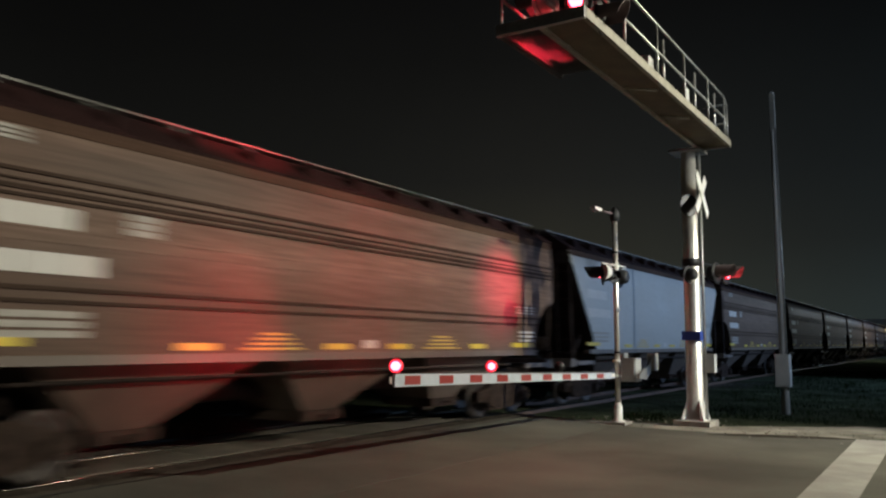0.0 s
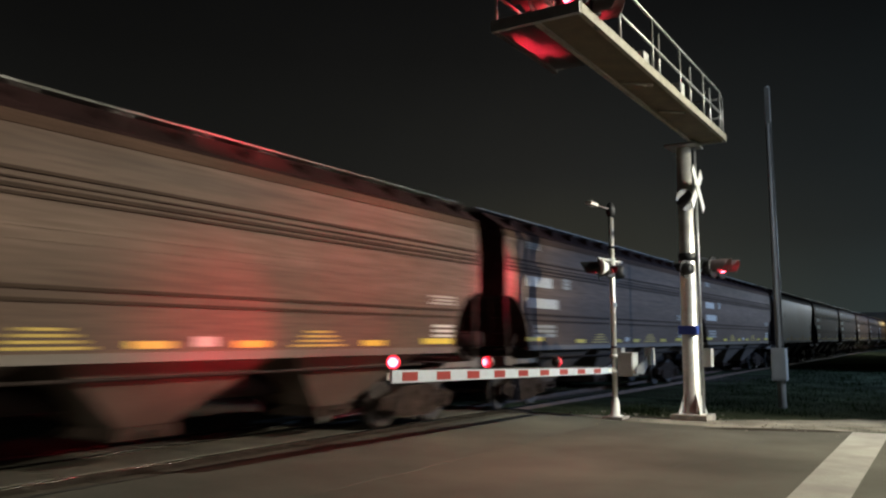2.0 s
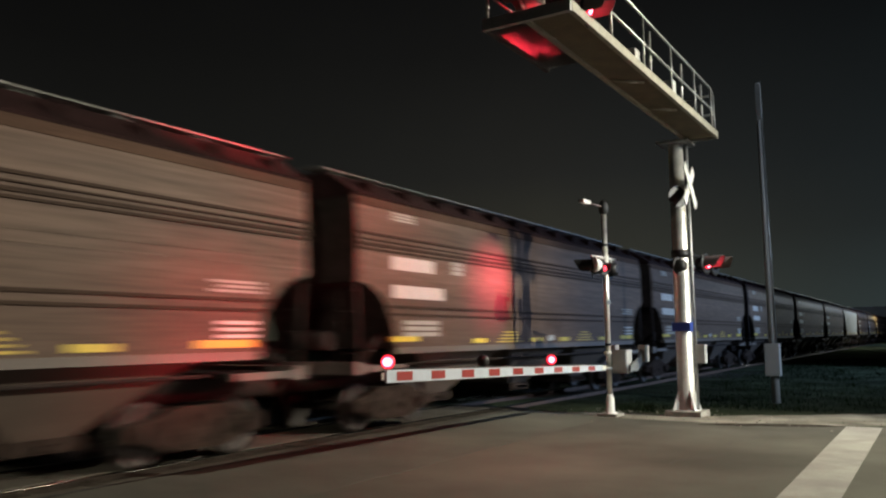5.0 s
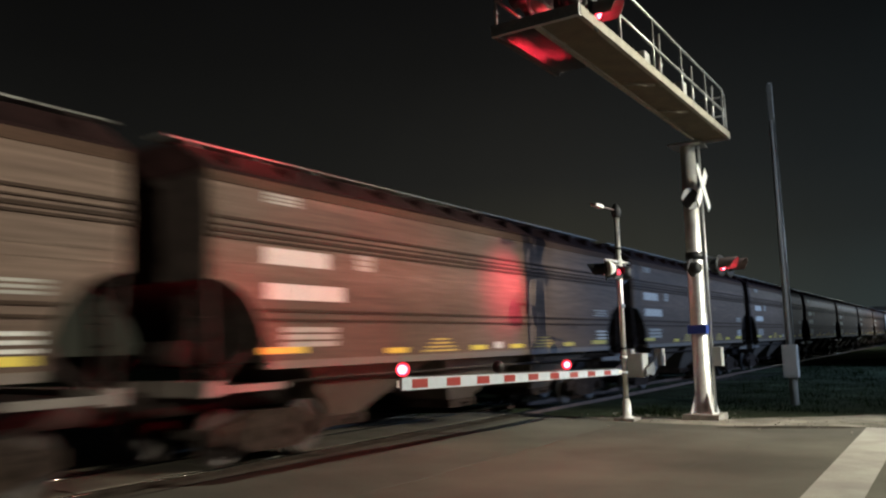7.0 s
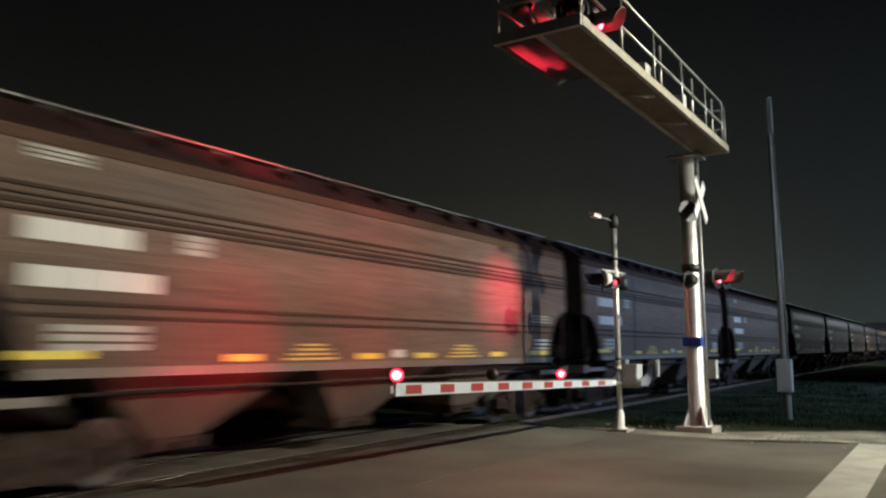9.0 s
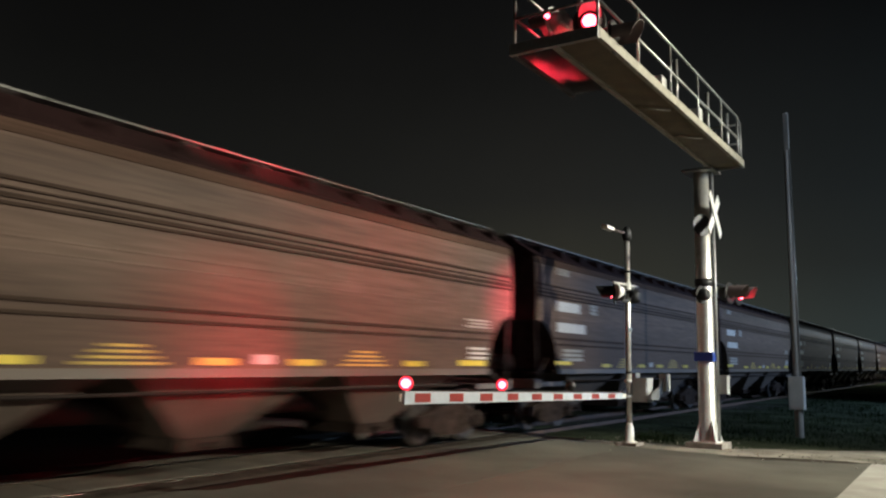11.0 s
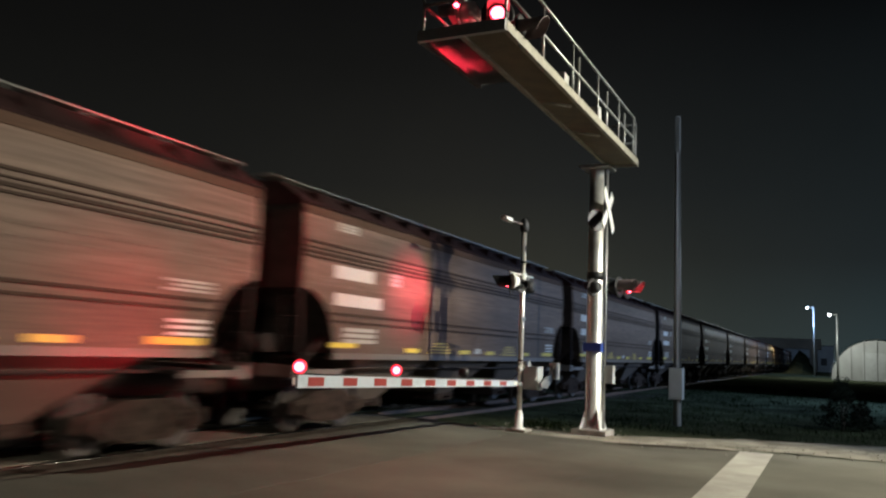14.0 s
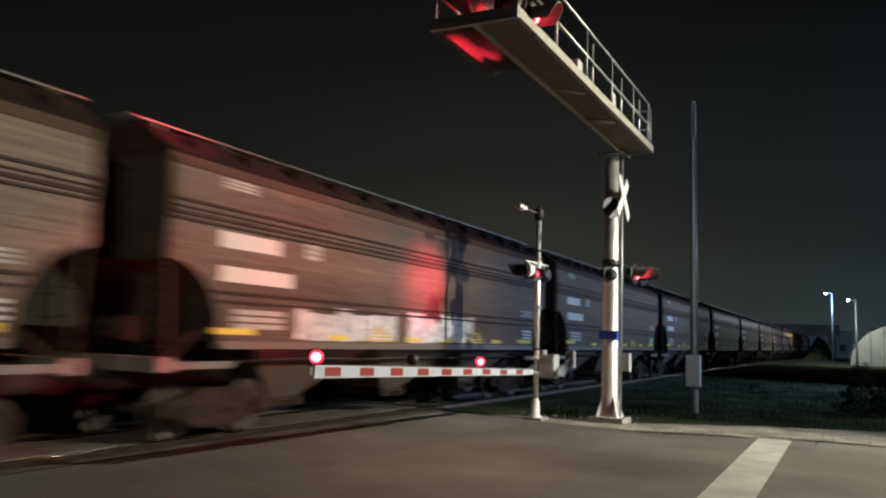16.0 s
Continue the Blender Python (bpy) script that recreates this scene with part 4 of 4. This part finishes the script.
# ---------------------------------------------------------------- pole, far lamps, distance
def line_pole(x, y):
    p = tagged(empty("line_pole", x, y, 0), "tall grey pole with a cabinet at its foot", "pole")
    bm = bmesh.new()
    tube(bm, (0, 0, -0.4), (-0.02, 0, 9.05), 0.115, 0.075, n=16)
    part("shaft", bm, M_WOOD, p)
    boxes("pole_top_fitting", [(-0.075, 0.05, -0.08, 0.08, 7.95, 9.0)], M_GALV, p, bevel=0.01)
    tubes("riser_conduit", [((0.11, -0.08, 0.6), (0.05, -0.06, 8.0), 0.022, None, 8)], M_GALV, p)
    boxes("cabinet", [(-0.17, 0.21, -0.42, -0.12, 0.70, 1.58)], M_BOX, p, "grey metal meter cabinet", bevel=0.02)
    boxes("cabinet_door", [(-0.15, 0.19, -0.435, -0.418, 0.74, 1.54)], M_BOX, p, bevel=0.006)


line_pole(-3.95, 23.7)


def far_lamp(x, y, h):
    s = tagged(empty("street_lamp", x, y, 0), "tall street lamp with a bright white head", "street lamp", "yard street lamps")
    tubes("post", [((0, 0, 0), (0, 0, h), 0.14, 0.09, 10), ((0, 0, h - 0.1), (-0.9, 0, h), 0.05, None, 8)], M_GALV, s)
    bm = bmesh.new()
    bmesh.ops.create_uvsphere(bm, u_segments=12, v_segments=8, radius=0.16, matrix=pose(-0.9, 0, h - 0.1) @ Matrix.Diagonal((1, 1, 0.9, 1)))
    part("lamp_head", bm, M_WHITELAMP, s, "glowing white lamp head")


far_lamp(-2.2, 140, 10.9)
far_lamp(0.95, 118, 8.6)


def overpass(y):
    o = tagged(empty("overpass", 0, y, 0), "dark concrete road bridge across the railway far away", "bridge")
    boxes("bridge_deck", [(-60, -1.5, -4, 4, 4.9, 6.2)], M_BRIDGE, o, bevel=0.1)
    for xx in (-38, -24, -14.5, -3.0):
        boxes("bridge_pier", [(xx - 0.7, xx + 0.7, -2.5, 2.5, -0.3, 4.9)], M_BRIDGE, o, bevel=0.1)
    boxes("parapet", [(-60, -1.5, -4.2, -4.0, 6.2, 7.0)], M_BRIDGE, o)


overpass(185)


def arched_hall(x, y, r, length):
    d = tagged(empty("arched_hall", x, y, 0), "pale sheet-metal arched storage hall beyond the track", "storage hall")
    bm = bmesh.new()
    arc = [(-r * math.cos(a), r * 0.98 * math.sin(a)) for a in np.linspace(0, math.pi, 25)]
    for ring in range(9):
        ya = ring * length / 9
        a = [bm.verts.new((px, ya, pz - 0.1)) for px, pz in arc]
        b = [bm.verts.new((px, ya + length / 9, pz - 0.1)) for px, pz in arc]
        for k in range(24):
            bm.faces.new((a[k], a[k + 1], b[k + 1], b[k])).smooth = True
    part("vault", bm, M_DOME, d)
    bm = bmesh.new()
    a = [bm.verts.new((px * 0.97, 0.1, pz * 0.97 - 0.1)) for px, pz in arc]
    b = [bm.verts.new((px * 0.97, 0.25, pz * 0.97 - 0.1)) for px, pz in arc]
    bm.faces.new(a)
    bm.faces.new(b[::-1])
    for k in range(24):
        bm.faces.new((a[k], a[k + 1], b[k + 1], b[k]))
    part("end_wall", bm, M_DOME, d)
    for k in range(-3, 4):
        xx = k * r * 0.27
        boxes("wall_seam", [(xx - 0.06, xx + 0.06, 0.0, 0.12, 0, math.sqrt(max(0.1, r * r * 0.92 - xx * xx)))], M_BRIDGE, d)
    boxes("hall_door", [(-1.7, 1.7, 0.02, 0.1, 0, 3.6)], M_BOX, d, bevel=0.02)


arched_hall(5.6, 118, 5.6, 24)


def far_yard():
    # made-up wall that carries the lit area under the bridge
    w = tagged(empty("yard_building", -9.0, 226, 0), "pale wall added as backdrop for the lit area beneath the bridge", "building")
    boxes("wall", [(-4, 10, 0, 8, -0.3, 6.4)], M_DOME, w, bevel=0.05)
    boxes("roof", [(-4.3, 10.3, -0.3, 8.3, 6.4, 6.7)], M_BRIDGE, w, bevel=0.03)
    for k in range(4):
        boxes("window", [(-2.6 + k * 3.2, -1.2 + k * 3.2, -0.06, 0.05, 1.6, 3.4)], M_BLACK, w)
    bm = bmesh.new()
    rows = []
    for i in range(15):
        y = 150 + i * 2.6
        h = 4.6 * min(1.0, i / 11)
        rows.append([bm.verts.new((px, y, max(-0.2, pz * h + 0.15 * noise.noise((px, y * 0.5, 3))))) for px, pz in ((-7.6, -0.1), (-6.8, 0.55), (-5.6, 1.0), (-4.4, 0.8), (-3.4, 0.35), (-2.2, -0.1))])
    for r, q in zip(rows, rows[1:]):
        for i in range(5):
            bm.faces.new((r[i], r[i + 1], q[i + 1], q[i]))
    tagged(part("embankment", bm, M_GROUND), "dark earth embankment rising to the bridge", "embankment", kind="structure")


far_yard()


def bush(x, y, s):
    b = tagged(empty("bush", x, y, 0), "dark pointed evergreen shrub in the grass verge", "bush", "verge bushes")
    tubes("stem", [((0, 0, -0.1), (random.uniform(-0.2, 0.2), random.uniform(-0.2, 0.2), 0.8 * s), 0.03, 0.01, 6) for _ in range(4)], M_TIE, b)
    bm = bmesh.new()
    for _ in range(int(2600 * s)):
        u = random.random() ** 0.6
        a, rr = random.uniform(0, math.tau), (0.12 + 0.62 * u) * random.uniform(0.55, 1.0) * (1 + 0.25 * math.sin(u * 23))
        p = Vector((rr * math.cos(a) * s, rr * math.sin(a) * s, (1.5 * (1 - u) + 0.05) * s))
        m = Matrix.Translation(p) @ pose(0, 0, 0, random.uniform(0, 360), random.uniform(0, 360), random.uniform(0, 360))
        l = random.uniform(0.025, 0.05)
        v = [bm.verts.new(m @ Vector(q)) for q in ((-l, 0, 0), (0, -l * 0.5, 0.01), (l, 0, 0), (0, l * 0.5, 0.01))]
        bm.faces.new(v)
    part("foliage", bm, M_LEAF, b)


for bx, by, s in ((0.3, 26.3, 1.0), (0.85, 26.7, 0.55)):
    bush(bx, by, s)


def grass():
    bm = bmesh.new()
    for _ in range(26000):
        y = 19.6 + 45 * random.random() ** 2.0
        x = random.uniform(-7.6, 3.5)
        if y < 19.7 + 0.10 * (x + 8.6) + 0.8 and x > -5.8:
            continue
        if y < 22.5 and x > -1 and random.random() < 0.8:
            continue
        h = random.uniform(0.05, 0.17) * (1.4 if noise.noise((x * 0.8, y * 0.8, 2)) > 0.1 else 0.7)
        a = random.uniform(0, math.tau)
        w = 0.006 + 0.0004 * y
        lx, ly = random.uniform(-0.08, 0.08), random.uniform(-0.08, 0.08)
        v = [bm.verts.new(p) for p in ((x - w * math.cos(a), y - w * math.sin(a), -0.14), (x + w * math.cos(a), y + w * math.sin(a), -0.14), (x + lx, y + ly, -0.1 + h))]
        bm.faces.new(v)
    tagged(part("verge_grass", bm, M_GRASS), "sparse dark green grass on the railway verge", "grass", kind="stuff")


grass()


# ---------------------------------------------------------------- what moves
def share(ob, src):
    ob.rotation_mode = "QUATERNION"
    ob.animation_data_create()
    ob.animation_data.action = src.animation_data.action
    ob.animation_data.action_slot = src.animation_data.action_slot


def motions():
    for k, car in CARS:
        y0 = GAP0 + CAR_L * (k + 0.5)
        walk(car, [(t, pose(TRACK_X, y0 + SPEED * t, RAIL_Z)) for t in (0, 4, 8, 12, 16)])
    # the wheels roll: all wheelsets at the same place on their cars turn alike
    first = {}
    for k, car in CARS:
        for tr in car.children:
            for w in tr.children:
                if not w.name.startswith("wheelset"):
                    continue
                key = round(w.matrix_basis.translation.y, 2)
                if key not in first:
                    first[key] = w
                    step = 1 / 30
                    rows = []
                    for i in range(481):
                        t = i * step
                        rows.append((t, pose(0, key, 0.457) @ Matrix.Rotation(-SPEED * t / 0.457, 4, "X")))
                    walk(w, rows)
                else:
                    share(w, first[key])
    # alternating lamps: the insert turns half round at every change
    half = 0.5379
    for ob, at, face, phase in FLASH:
        turn = 0.0 if phase == 0 else 180.0
        rows = [(0.0, pose(*at, 0, 0, face + turn))]
        t = 0.37
        while t < 15.9:
            for d, a in ((-0.0667, 0), (-0.0333, 60), (0.0, 120), (0.0333, 180)):
                rows.append((t + d, pose(*at, 0, 0, face + turn + a)))
            turn += 180.0
            t += half
        rows.append((16.0, pose(*at, 0, 0, face + turn)))
        walk(ob, rows)


motions()
